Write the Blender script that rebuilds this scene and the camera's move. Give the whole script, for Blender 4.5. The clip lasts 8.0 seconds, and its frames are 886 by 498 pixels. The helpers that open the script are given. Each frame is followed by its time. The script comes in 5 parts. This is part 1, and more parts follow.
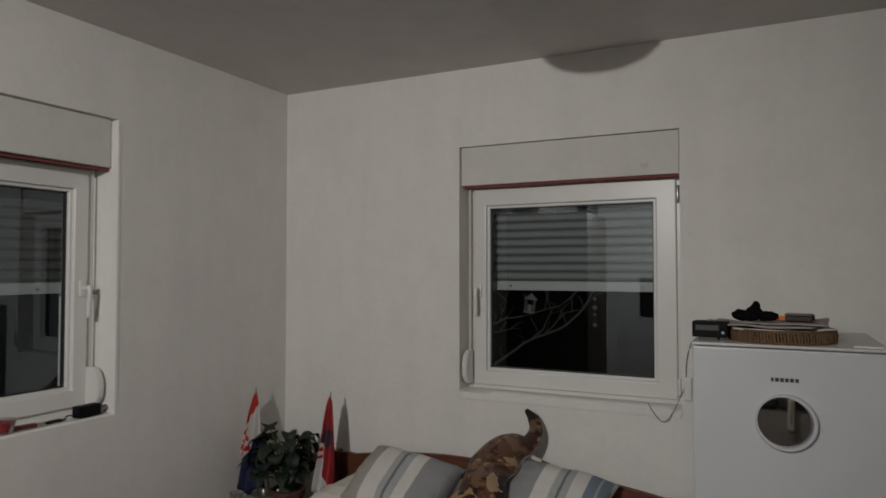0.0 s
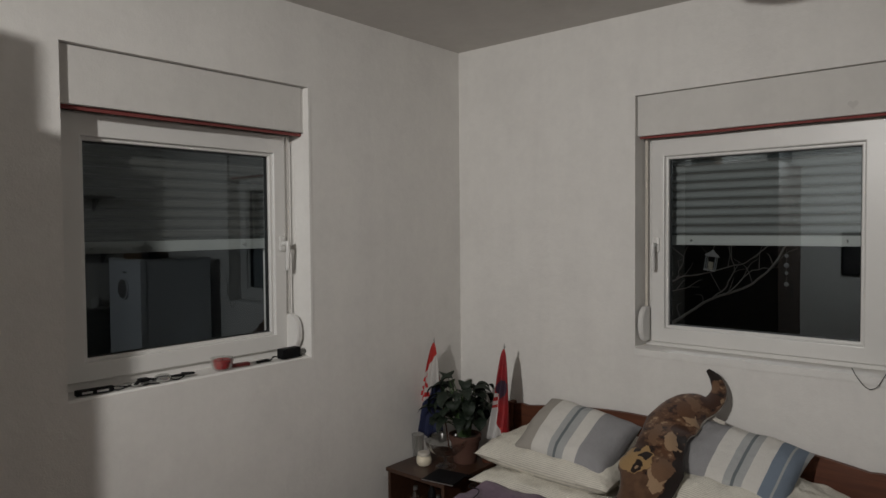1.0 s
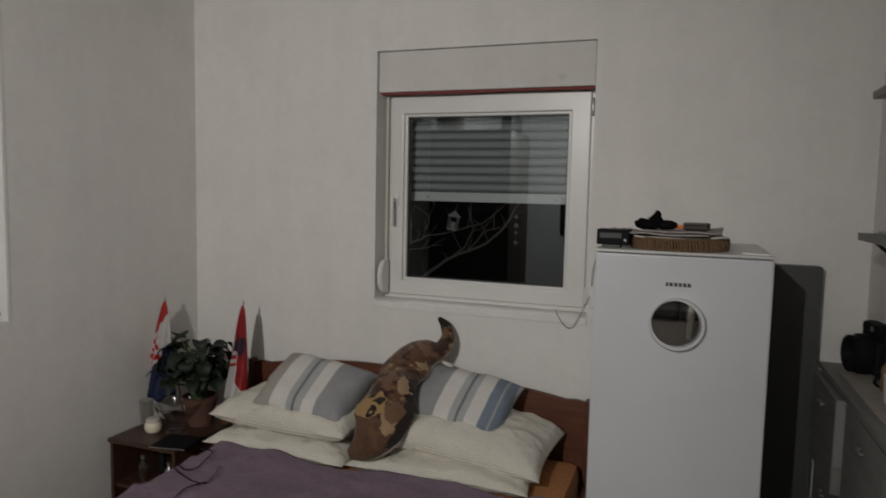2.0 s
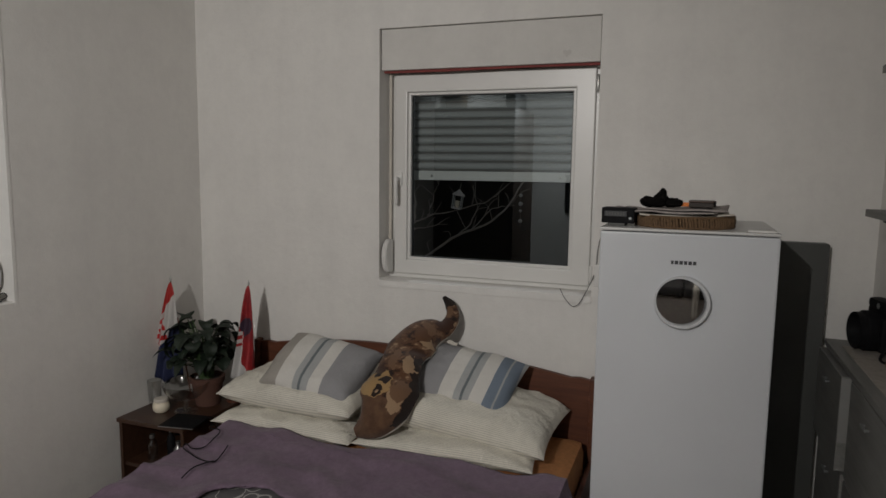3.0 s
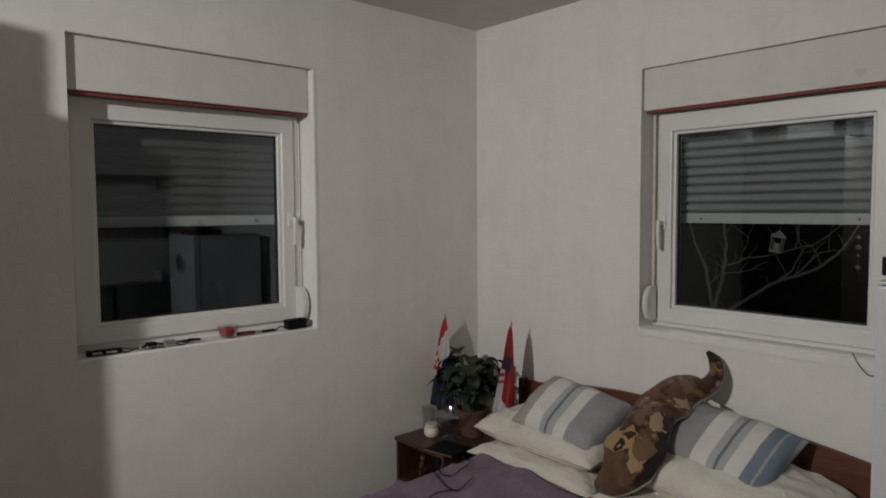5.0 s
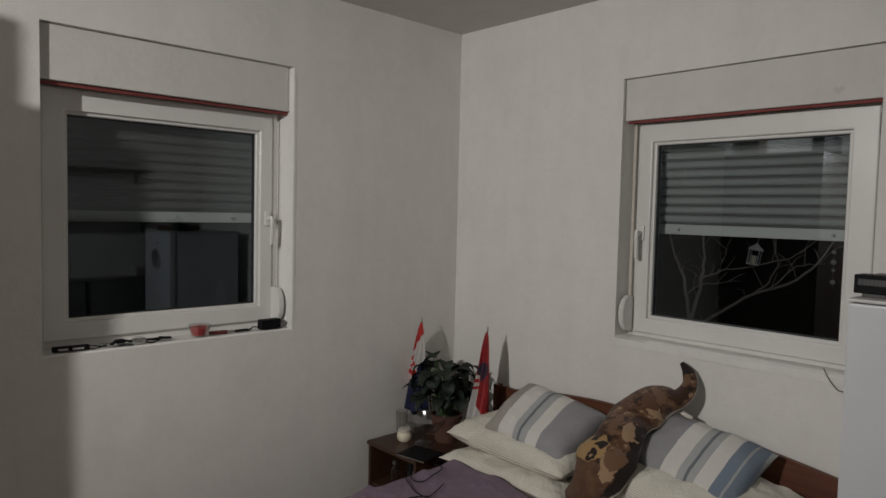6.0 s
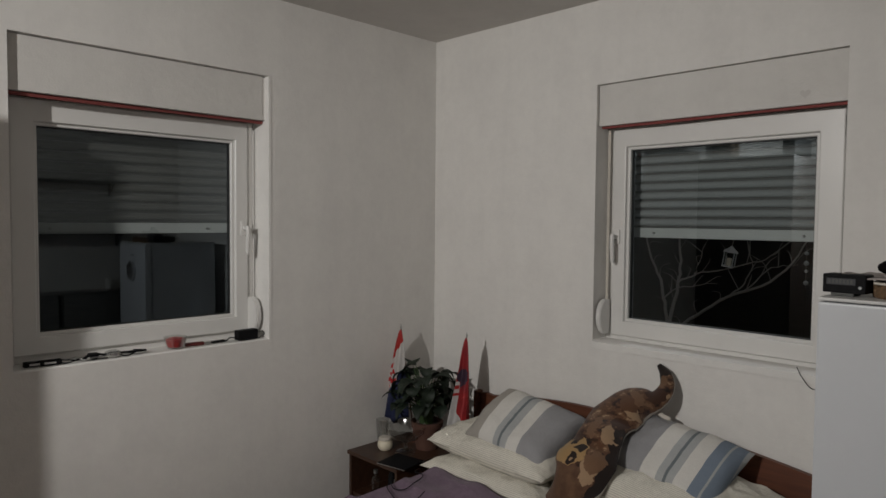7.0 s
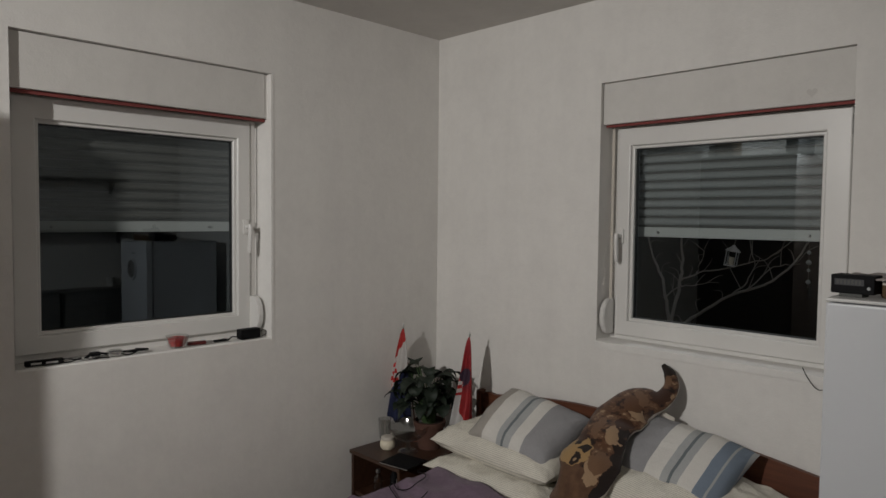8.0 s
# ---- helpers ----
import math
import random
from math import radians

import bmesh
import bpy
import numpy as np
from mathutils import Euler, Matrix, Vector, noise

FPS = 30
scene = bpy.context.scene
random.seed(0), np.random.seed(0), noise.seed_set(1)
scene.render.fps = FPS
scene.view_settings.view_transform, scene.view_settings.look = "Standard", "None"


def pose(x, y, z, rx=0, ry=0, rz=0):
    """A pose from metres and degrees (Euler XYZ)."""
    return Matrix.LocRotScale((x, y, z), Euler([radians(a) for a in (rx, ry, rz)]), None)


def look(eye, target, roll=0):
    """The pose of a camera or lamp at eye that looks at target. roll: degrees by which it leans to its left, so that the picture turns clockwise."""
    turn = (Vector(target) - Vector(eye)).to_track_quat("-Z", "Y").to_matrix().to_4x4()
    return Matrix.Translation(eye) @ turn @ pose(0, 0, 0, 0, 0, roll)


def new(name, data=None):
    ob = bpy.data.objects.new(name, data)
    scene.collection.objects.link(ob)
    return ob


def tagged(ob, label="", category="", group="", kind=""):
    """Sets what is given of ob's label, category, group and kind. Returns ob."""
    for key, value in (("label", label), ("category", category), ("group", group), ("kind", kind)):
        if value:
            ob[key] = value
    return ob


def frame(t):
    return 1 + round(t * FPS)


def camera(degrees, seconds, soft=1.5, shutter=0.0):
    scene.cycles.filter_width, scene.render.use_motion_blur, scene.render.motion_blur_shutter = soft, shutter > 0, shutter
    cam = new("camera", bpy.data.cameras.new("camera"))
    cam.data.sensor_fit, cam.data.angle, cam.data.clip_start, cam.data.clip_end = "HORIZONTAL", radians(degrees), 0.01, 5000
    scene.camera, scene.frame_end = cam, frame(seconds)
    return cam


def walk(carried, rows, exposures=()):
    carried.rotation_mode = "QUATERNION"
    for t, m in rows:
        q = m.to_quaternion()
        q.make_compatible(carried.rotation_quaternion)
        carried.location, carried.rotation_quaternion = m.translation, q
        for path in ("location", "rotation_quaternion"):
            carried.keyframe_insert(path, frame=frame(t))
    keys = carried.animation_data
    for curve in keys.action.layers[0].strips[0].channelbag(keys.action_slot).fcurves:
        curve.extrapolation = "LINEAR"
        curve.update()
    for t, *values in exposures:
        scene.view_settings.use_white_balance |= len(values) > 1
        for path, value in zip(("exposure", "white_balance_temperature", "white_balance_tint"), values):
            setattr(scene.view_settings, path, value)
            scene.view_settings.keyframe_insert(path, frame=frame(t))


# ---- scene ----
cam = camera(67.2, 8.0, shutter=0.4)
PATH = [
    (0, (2.524, -3.07, 1.731), (1.641, -1.276, 1.792), -0.0),
    (0.1, (2.542, -3.069, 1.734), (1.628, -1.292, 1.806), -0.2),
    (0.3, (2.561, -3.059, 1.711), (1.514, -1.355, 1.748), -0.1),
    (0.5, (2.515, -3.086, 1.722), (1.355, -1.457, 1.714), -0.5),
    (0.7, (2.532, -3.083, 1.719), (1.267, -1.535, 1.682), -0.1),
    (1, (2.514, -3.092, 1.719), (1.214, -1.574, 1.655), -0.5),
    (1.3, (2.547, -3.056, 1.718), (1.371, -1.441, 1.652), 0.1),
    (1.5, (2.542, -3.061, 1.697), (1.535, -1.335, 1.626), 0.2),
    (1.7, (2.594, -3.025, 1.672), (1.728, -1.224, 1.589), 0.1),
    (2, (2.574, -3.026, 1.675), (1.891, -1.154, 1.502), 1.2),
    (2.2, (2.572, -3.016, 1.68), (1.917, -1.138, 1.473), 1.0),
    (3.3, (2.575, -3.02, 1.674), (1.837, -1.176, 1.437), 0.3),
    (3.5, (2.576, -3.013, 1.66), (1.801, -1.184, 1.426), -0.1),
    (4, (2.583, -3.002, 1.646), (1.618, -1.265, 1.423), -0.5),
    (4.1, (2.62, -2.984, 1.669), (1.54, -1.311, 1.483), -1.1),
    (4.2, (2.657, -2.962, 1.665), (1.482, -1.35, 1.532), -1.8),
    (4.3, (2.688, -2.943, 1.677), (1.434, -1.389, 1.568), -0.9),
    (4.5, (2.814, -2.857, 1.674), (1.459, -1.392, 1.547), 0.1),
    (5, (2.858, -2.834, 1.7), (1.369, -1.503, 1.579), -0.4),
    (5.2, (2.872, -2.804, 1.715), (1.367, -1.488, 1.639), -0.4),
    (6.3, (2.853, -2.805, 1.704), (1.413, -1.422, 1.588), 1.8),
    (6.5, (2.867, -2.795, 1.716), (1.429, -1.407, 1.653), -0.1),
    (7, (2.868, -2.798, 1.701), (1.455, -1.385, 1.613), 0.5),
    (7.5, (2.855, -2.802, 1.707), (1.448, -1.385, 1.596), 0.8),
    (8, (2.847, -2.797, 1.705), (1.434, -1.385, 1.611), 0.6),
]
EXPOSURES = [(0.0, -0.26), (0.5, -0.25), (1.0, -0.04), (1.5, -0.07), (2.2, -0.08), (3.5, -0.11), (4.5, -0.05), (8.0, -0.05)]
walk(cam, [(t, look(eye, target, roll)) for t, eye, target, roll in PATH], EXPOSURES)

# ---- world and lamps ----
world = bpy.data.worlds.new("night")
scene.world = world
world.use_nodes = True
world.node_tree.nodes["Background"].inputs[0].default_value = (0.10, 0.13, 0.20, 1)
world.node_tree.nodes["Background"].inputs[1].default_value = 0.01


def lamp(name, kind, place, watts, colour, size):
    data = bpy.data.lights.new(name, kind)
    data.energy, data.color = watts, colour
    data.shadow_soft_size = size
    ob = new(name, data)
    ob.location = place
    return ob


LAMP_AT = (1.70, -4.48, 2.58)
lamp("room_lamp_light", "POINT", LAMP_AT, 80, (1.0, 0.973, 0.938), 0.022)
# added wide soft spot at the lamp, brightens the corner of the bed; no fixture part casts it
beam = lamp("added_corner_beam", "SPOT", LAMP_AT, 174, (1.0, 0.973, 0.938), 0.022)
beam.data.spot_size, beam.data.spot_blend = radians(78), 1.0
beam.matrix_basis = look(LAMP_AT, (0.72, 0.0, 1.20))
# added light outside, out of view, to bring out the tree's branches
lamp("added_yard_light", "POINT", (0.9, 1.6, 3.2), 46, (0.95, 0.97, 1.0), 0.1)

# ---- materials ----


def nodes_of(name):
    m = bpy.data.materials.new(name)
    m.use_nodes = True
    t = m.node_tree
    return m, t, t.nodes["Principled BSDF"]


def link(t, a, b):
    t.links.new(a, b)


def coords(t, kind="Object", scale=(1, 1, 1)):
    c = t.nodes.new("ShaderNodeTexCoord")
    m = t.nodes.new("ShaderNodeMapping")
    m.inputs["Scale"].default_value = scale
    link(t, c.outputs[kind], m.inputs[0])
    return m.outputs[0]


def noise_node(t, vec, scale, detail=3, rough=0.55):
    n = t.nodes.new("ShaderNodeTexNoise")
    n.inputs["Scale"].default_value = scale
    n.inputs["Detail"].default_value = detail
    n.inputs["Roughness"].default_value = rough
    link(t, vec, n.inputs["Vector"])
    return n.outputs["Fac"]


def ramp(t, fac, stops, constant=False):
    r = t.nodes.new("ShaderNodeValToRGB")
    if constant:
        r.color_ramp.interpolation = "CONSTANT"
    e = r.color_ramp.elements
    while len(e) < len(stops):
        e.new(0.5)
    for k, (p, c) in enumerate(stops):
        e[k].position, e[k].color = p, (*c, 1)
    link(t, fac, r.inputs[0])
    return r.outputs[0]


def maths(t, op, a, b=None):
    n = t.nodes.new("ShaderNodeMath")
    n.operation = op
    for k, v in enumerate((a, b)):
        if v is None:
            continue
        if isinstance(v, (int, float)):
            n.inputs[k].default_value = v
        else:
            link(t, v, n.inputs[k])
    return n.outputs[0]


def blend(t, fac, a, b, kind="MIX"):
    n = t.nodes.new("ShaderNodeMixRGB")
    n.blend_type = kind
    for k, v in enumerate((fac, a, b)):
        if isinstance(v, (int, float)):
            n.inputs[k].default_value = v
        elif isinstance(v, tuple):
            n.inputs[k].default_value = (*v, 1)
        else:
            link(t, v, n.inputs[k])
    return n.outputs[0]


def bump(t, bsdf, fac, strength, distance):
    b = t.nodes.new("ShaderNodeBump")
    b.inputs["Strength"].default_value = strength
    b.inputs["Distance"].default_value = distance
    link(t, fac, b.inputs["Height"])
    link(t, b.outputs[0], bsdf.inputs["Normal"])


def surface(name, colour, rough=0.6, metal=0.0, vary=0.12, grain=60, big=2.5, relief=0.15, depth=0.002, kind="Object"):
    """A surface with grain and larger stains."""
    m, t, p = nodes_of(name)
    v = coords(t, kind)
    n1, n2 = noise_node(t, v, grain, 4), noise_node(t, v, big, 3)
    lo = tuple(c * (1 - vary) for c in colour)
    hi = tuple(min(1, c * (1 + vary)) for c in colour)
    c = ramp(t, n2, [(0.3, lo), (0.7, hi)])
    c = blend(t, 0.35 * vary * 4, c, ramp(t, n1, [(0.3, lo), (0.7, hi)]))
    link(t, c, p.inputs["Base Color"])
    p.inputs["Roughness"].default_value = rough
    p.inputs["Metallic"].default_value = metal
    if relief:
        bump(t, p, n1, relief, depth)
    return m


def wall_paint(name, colour):
    m, t, p = nodes_of(name)
    v = coords(t)
    fine, mid, big = noise_node(t, v, 150, 4), noise_node(t, v, 26, 4, 0.65), noise_node(t, v, 1.6, 4)
    c = ramp(t, big, [(0.3, tuple(0.95 * q for q in colour)), (0.7, colour)])
    c = blend(t, 0.5, c, ramp(t, mid, [(0.35, tuple(0.955 * q for q in colour)), (0.6, colour)]))
    roller = noise_node(t, coords(t, "Object", (7, 7, 0.9)), 1.0, 4, 0.6)
    c = blend(t, 1.0, c, ramp(t, roller, [(0.36, (0.97, 0.97, 0.972)), (0.6, (1, 1, 1))]), "MULTIPLY")
    patchy = ramp(t, noise_node(t, v, 5.0, 6, 0.68), [(0.42, (1, 1, 1)), (0.75, (0.93, 0.927, 0.93))])
    c = blend(t, 1.0, c, patchy, "MULTIPLY")
    link(t, c, p.inputs["Base Color"])
    p.inputs["Roughness"].default_value = 0.85
    h = maths(t, "ADD", maths(t, "MULTIPLY", fine, 0.4), mid)
    bump(t, p, h, 0.30, 0.006)
    return m


def wood(name, dark, light, rough=0.45, scale=(1.2, 14, 14)):
    m, t, p = nodes_of(name)
    v = coords(t, "Object", scale)
    n1, n2 = noise_node(t, v, 3.0, 5, 0.65), noise_node(t, coords(t), 3.5, 2)
    c = ramp(t, n1, [(0.3, dark), (0.7, light)])
    c = blend(t, ramp(t, n2, [(0.35, (0, 0, 0)), (0.75, (0.35, 0.35, 0.35))]), c, dark)
    link(t, c, p.inputs["Base Color"])
    p.inputs["Roughness"].default_value = rough
    bump(t, p, n1, 0.12, 0.001)
    return m


def cloth(name, colour, rough=0.95, weave=420, vary=0.1, sheen=0.0):
    m, t, p = nodes_of(name)
    v = coords(t)
    n1, n2 = noise_node(t, v, weave, 2), noise_node(t, v, 7, 4)
    c = ramp(t, n2, [(0.3, tuple(q * (1 - vary) for q in colour)), (0.7, tuple(q * (1 + vary) for q in colour))])
    c = blend(t, 0.3, c, ramp(t, n1, [(0.3, tuple(q * 0.7 for q in colour)), (0.7, tuple(q * 1.2 for q in colour))]))
    nap = noise_node(t, v, 48, 4, 0.65)
    c = blend(t, 1.0, c, ramp(t, nap, [(0.32, (0.82, 0.82, 0.82)), (0.68, (1.06, 1.06, 1.06))]), "MULTIPLY")
    link(t, c, p.inputs["Base Color"])
    p.inputs["Roughness"].default_value = rough
    p.inputs["Sheen Weight"].default_value = sheen
    bump(t, p, maths(t, "ADD", maths(t, "MULTIPLY", n1, 0.3), nap), 0.4, 0.006)
    return m


def striped_cloth(name, axis, stops, repeat=0, width=0.5, crumple=0.008):
    """Woven cloth with bands across it; repeat: many fine stripes a metre."""
    m, t, p = nodes_of(name)
    s = t.nodes.new("ShaderNodeSeparateXYZ")
    link(t, coords(t), s.inputs[0])
    u = s.outputs[axis]
    if repeat:
        u = maths(t, "ADD", u, s.outputs[2])
        f = maths(t, "FRACT", maths(t, "MULTIPLY", u, repeat))
    else:
        f = maths(t, "ADD", maths(t, "DIVIDE", u, width), 0.5)
    c = ramp(t, f, stops, True)
    n1, n2 = noise_node(t, coords(t), 380, 2), noise_node(t, coords(t), 9, 3)
    c = blend(t, 0.35, c, ramp(t, n1, [(0.3, (0.55, 0.55, 0.55)), (0.7, (1, 1, 1))]), "MULTIPLY")
    c = blend(t, 0.3, c, ramp(t, n2, [(0.3, (0.75, 0.75, 0.75)), (0.7, (1, 1, 1))]), "MULTIPLY")
    link(t, c, p.inputs["Base Color"])
    p.inputs["Roughness"].default_value = 0.95
    rumple = noise_node(t, coords(t), 30, 5, 0.66)
    bump(t, p, maths(t, "ADD", maths(t, "MULTIPLY", n1, 0.12), rumple), 0.6, crumple)
    return m


def clear_glass(name, tint, gloss=0.02, ior=1.5):
    """A thin pane: it lets light through and mirrors by its angle."""
    m, t, p = nodes_of(name)
    out = t.nodes["Material Output"]
    tr, gl, mix, fr = (t.nodes.new(k) for k in ("ShaderNodeBsdfTransparent", "ShaderNodeBsdfGlossy", "ShaderNodeMixShader", "ShaderNodeFresnel"))
    tr.inputs[0].default_value = (*tint, 1)
    gl.inputs["Roughness"].default_value = gloss
    gl.inputs["Color"].default_value = (0.80, 0.92, 1.0, 1)
    fr.inputs["IOR"].default_value = ior
    link(t, fr.outputs[0], mix.inputs[0])
    link(t, tr.outputs[0], mix.inputs[1])
    link(t, gl.outputs[0], mix.inputs[2])
    link(t, mix.outputs[0], out.inputs[0])
    return m


def glassware(name):
    """Thin drinking glass, clear in the middle and shiny at its rims."""
    m, t, p = nodes_of(name)
    out = t.nodes["Material Output"]
    tr, gl, mix, lw = (t.nodes.new(k) for k in ("ShaderNodeBsdfTransparent", "ShaderNodeBsdfGlossy", "ShaderNodeMixShader", "ShaderNodeLayerWeight"))
    tr.inputs[0].default_value = (0.90, 0.90, 0.89, 1)
    gl.inputs["Roughness"].default_value = 0.16
    lw.inputs[0].default_value = 0.5
    f = maths(t, "ADD", maths(t, "MULTIPLY", maths(t, "POWER", lw.outputs["Facing"], 2.5), 0.8), 0.10)
    link(t, f, mix.inputs[0])
    link(t, tr.outputs[0], mix.inputs[1])
    link(t, gl.outputs[0], mix.inputs[2])
    link(t, mix.outputs[0], out.inputs[0])
    return m


def glow(name, colour, strength):
    m, t, p = nodes_of(name)
    p.inputs["Base Color"].default_value = (*colour, 1)
    p.inputs["Emission Color"].default_value = (*colour, 1)
    p.inputs["Emission Strength"].default_value = strength
    return m


def matt_black(name, colour, rough, vary):
    m = surface(name, colour, rough, vary=vary)
    m.node_tree.nodes["Principled BSDF"].inputs["Specular IOR Level"].default_value = 0.06
    return m


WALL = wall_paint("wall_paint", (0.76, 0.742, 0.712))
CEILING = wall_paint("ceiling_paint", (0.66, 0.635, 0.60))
PLASTER = wall_paint("rough_plaster", (0.80, 0.785, 0.755))
FLOOR = wood("floor_laminate", (0.055, 0.033, 0.02), (0.11, 0.068, 0.04), 0.45, (12, 1, 12))
PVC = surface("white_pvc", (0.69, 0.68, 0.658), 0.34, vary=0.04, relief=0.03)
PVC_OLD = wall_paint("painted_shutter_box", (0.665, 0.648, 0.618))
RED = surface("red_sealing_strip", (0.23, 0.055, 0.050), 0.8, vary=0.3)
DARK_RED = surface("dark_red_plastic", (0.10, 0.018, 0.016), 0.35, vary=0.2)
SEAL = surface("black_rubber_seal", (0.015, 0.016, 0.016), 0.6)
PANE = clear_glass("window_glass", (0.86, 0.89, 0.88), 0.004, 2.15)
SLAT = surface("grey_shutter_slat", (0.29, 0.31, 0.31), 0.25, vary=0.08, relief=0.03)
SLAT_JOINT = surface("dark_shutter_joint", (0.10, 0.104, 0.10), 0.6)
# darker copy of the slat grey: the west shutter's shade is put into its colour
SLAT_SHADED = surface("shaded_grey_shutter_slat", (0.105, 0.106, 0.099), 0.4, vary=0.10, relief=0.03)
SLAT_END = surface("pale_shutter_bar", (0.46, 0.485, 0.475), 0.35, vary=0.06, relief=0.03)
FRIDGE = surface("white_enamel", (0.59, 0.608, 0.635), 0.28, vary=0.03, grain=240, relief=0.04, depth=0.0006)
FRIDGE_TOP = surface("fridge_top_plastic", (0.58, 0.58, 0.57), 0.45, vary=0.08)
RING = surface("white_badge_plastic", (0.56, 0.57, 0.585), 0.4, vary=0.03, relief=0)
MIRROR = surface("mirror_metal", (0.60, 0.60, 0.61), 0.03, 1.0, vary=0.02, relief=0)
CHROME = surface("brushed_metal", (0.55, 0.55, 0.54), 0.25, 1.0, vary=0.1)
BLACK = matt_black("black_plastic", (0.010, 0.010, 0.011), 0.55, vary=0.3)
INK = surface("dark_print", (0.03, 0.03, 0.035), 0.5)
GREY_BOARD = surface("grey_board", (0.055, 0.057, 0.053), 0.5, vary=0.12, relief=0.08)
GREY_WOOD = wood("grey_oak_laminate", (0.125, 0.125, 0.118), (0.21, 0.206, 0.195), 0.5, (14, 1.2, 14))
BOARD_EDGE = surface("white_edge_band", (0.5, 0.5, 0.48), 0.5)
PALE_EDGE = surface("pale_grey_edge_band", (0.24, 0.24, 0.232), 0.5)
BED_WOOD = wood("reddish_brown_bed_wood", (0.075, 0.023, 0.011), (0.14, 0.046, 0.02), 0.5)
STAND_WOOD = wood("dark_walnut_veneer", (0.034, 0.015, 0.009), (0.068, 0.032, 0.017), 0.4)
WARDROBE_WOOD = wood("dark_brown_veneer", (0.05, 0.028, 0.018), (0.10, 0.06, 0.04), 0.4, (14, 14, 1.2))
SHEET = cloth("orange_brown_sheet", (0.50, 0.22, 0.078))
PURPLE = cloth("purple_fleece", (0.172, 0.120, 0.168), 1.0, 260, 0.16, 0.08)
CREAM, STRIPE = (0.80, 0.765, 0.67), (0.53, 0.505, 0.445)
TICKING = striped_cloth("cream_ticking", 1, [(0, CREAM), (0.56, STRIPE), (0.84, CREAM)], 92, 0.5, 0.021)
PLAIN_LINEN = cloth("cream_linen", (0.60, 0.575, 0.51))
TERRACOTTA = surface("terracotta", (0.092, 0.042, 0.029), 0.85, vary=0.15)
SOIL = surface("potting_soil", (0.03, 0.02, 0.014), 0.95, vary=0.4, grain=200, relief=0.8, depth=0.01)
LEAF = surface("glossy_dark_leaf", (0.007, 0.015, 0.007), 0.65, vary=0.35, big=14)
STEM = surface("green_stem", (0.05, 0.09, 0.03), 0.6)
GLASS = glassware("clear_glassware")
CREAM_WAX = surface("cream_wax", (0.72, 0.66, 0.52), 0.5, vary=0.05)
RED_WAX = surface("red_wax", (0.36, 0.03, 0.03), 0.45, vary=0.12)
WICKER = surface("brown_wicker", (0.12, 0.07, 0.034), 0.85, vary=0.5, grain=120, relief=0.4)
PAPER = surface("worn_paper", (0.55, 0.51, 0.45), 0.8, vary=0.12)
NEWSPRINT = surface("grey_newsprint", (0.34, 0.305, 0.29), 0.85, vary=0.3, big=22)
FADED = surface("faded_sticker", (0.54, 0.52, 0.495), 0.7)
ORANGE = surface("orange_plastic", (0.75, 0.22, 0.05), 0.45)
PLUSH_BLACK = matt_black("black_fuzz", (0.006, 0.0055, 0.0055), 1.0, 0.3)
BARK = surface("pale_bark", (0.30, 0.28, 0.25), 0.9, vary=0.25)
GROUND = surface("dark_grass_ground", (0.04, 0.05, 0.03), 0.95, vary=0.3, grain=20)
LAMP_GLASS = glow("opal_glass_lit", (1.0, 0.93, 0.82), 4.0)
OPAL = surface("opal_glass", (0.75, 0.73, 0.68), 0.25, vary=0.03, relief=0)
STEEL = surface("grey_steel", (0.42, 0.42, 0.41), 0.35, 0.9, vary=0.15)
CHARCOAL = cloth("charcoal_cloth", (0.028, 0.026, 0.026))
BRIGHT = surface("bright_steel", (0.66, 0.66, 0.64), 0.22, 0.85, vary=0.1)
STEEL_DULL = surface("dull_metal", (0.30, 0.31, 0.31), 0.5, 0.7, vary=0.15)
SOFA_SEAT = cloth("grey_brown_upholstery", (0.30, 0.275, 0.25))
RUNNER = cloth("beige_runner_cloth", (0.33, 0.30, 0.265))
LEATHER = surface("dark_leather", (0.022, 0.014, 0.010), 0.6, vary=0.3)
CARD = surface("brown_cardboard", (0.20, 0.13, 0.075), 0.85)


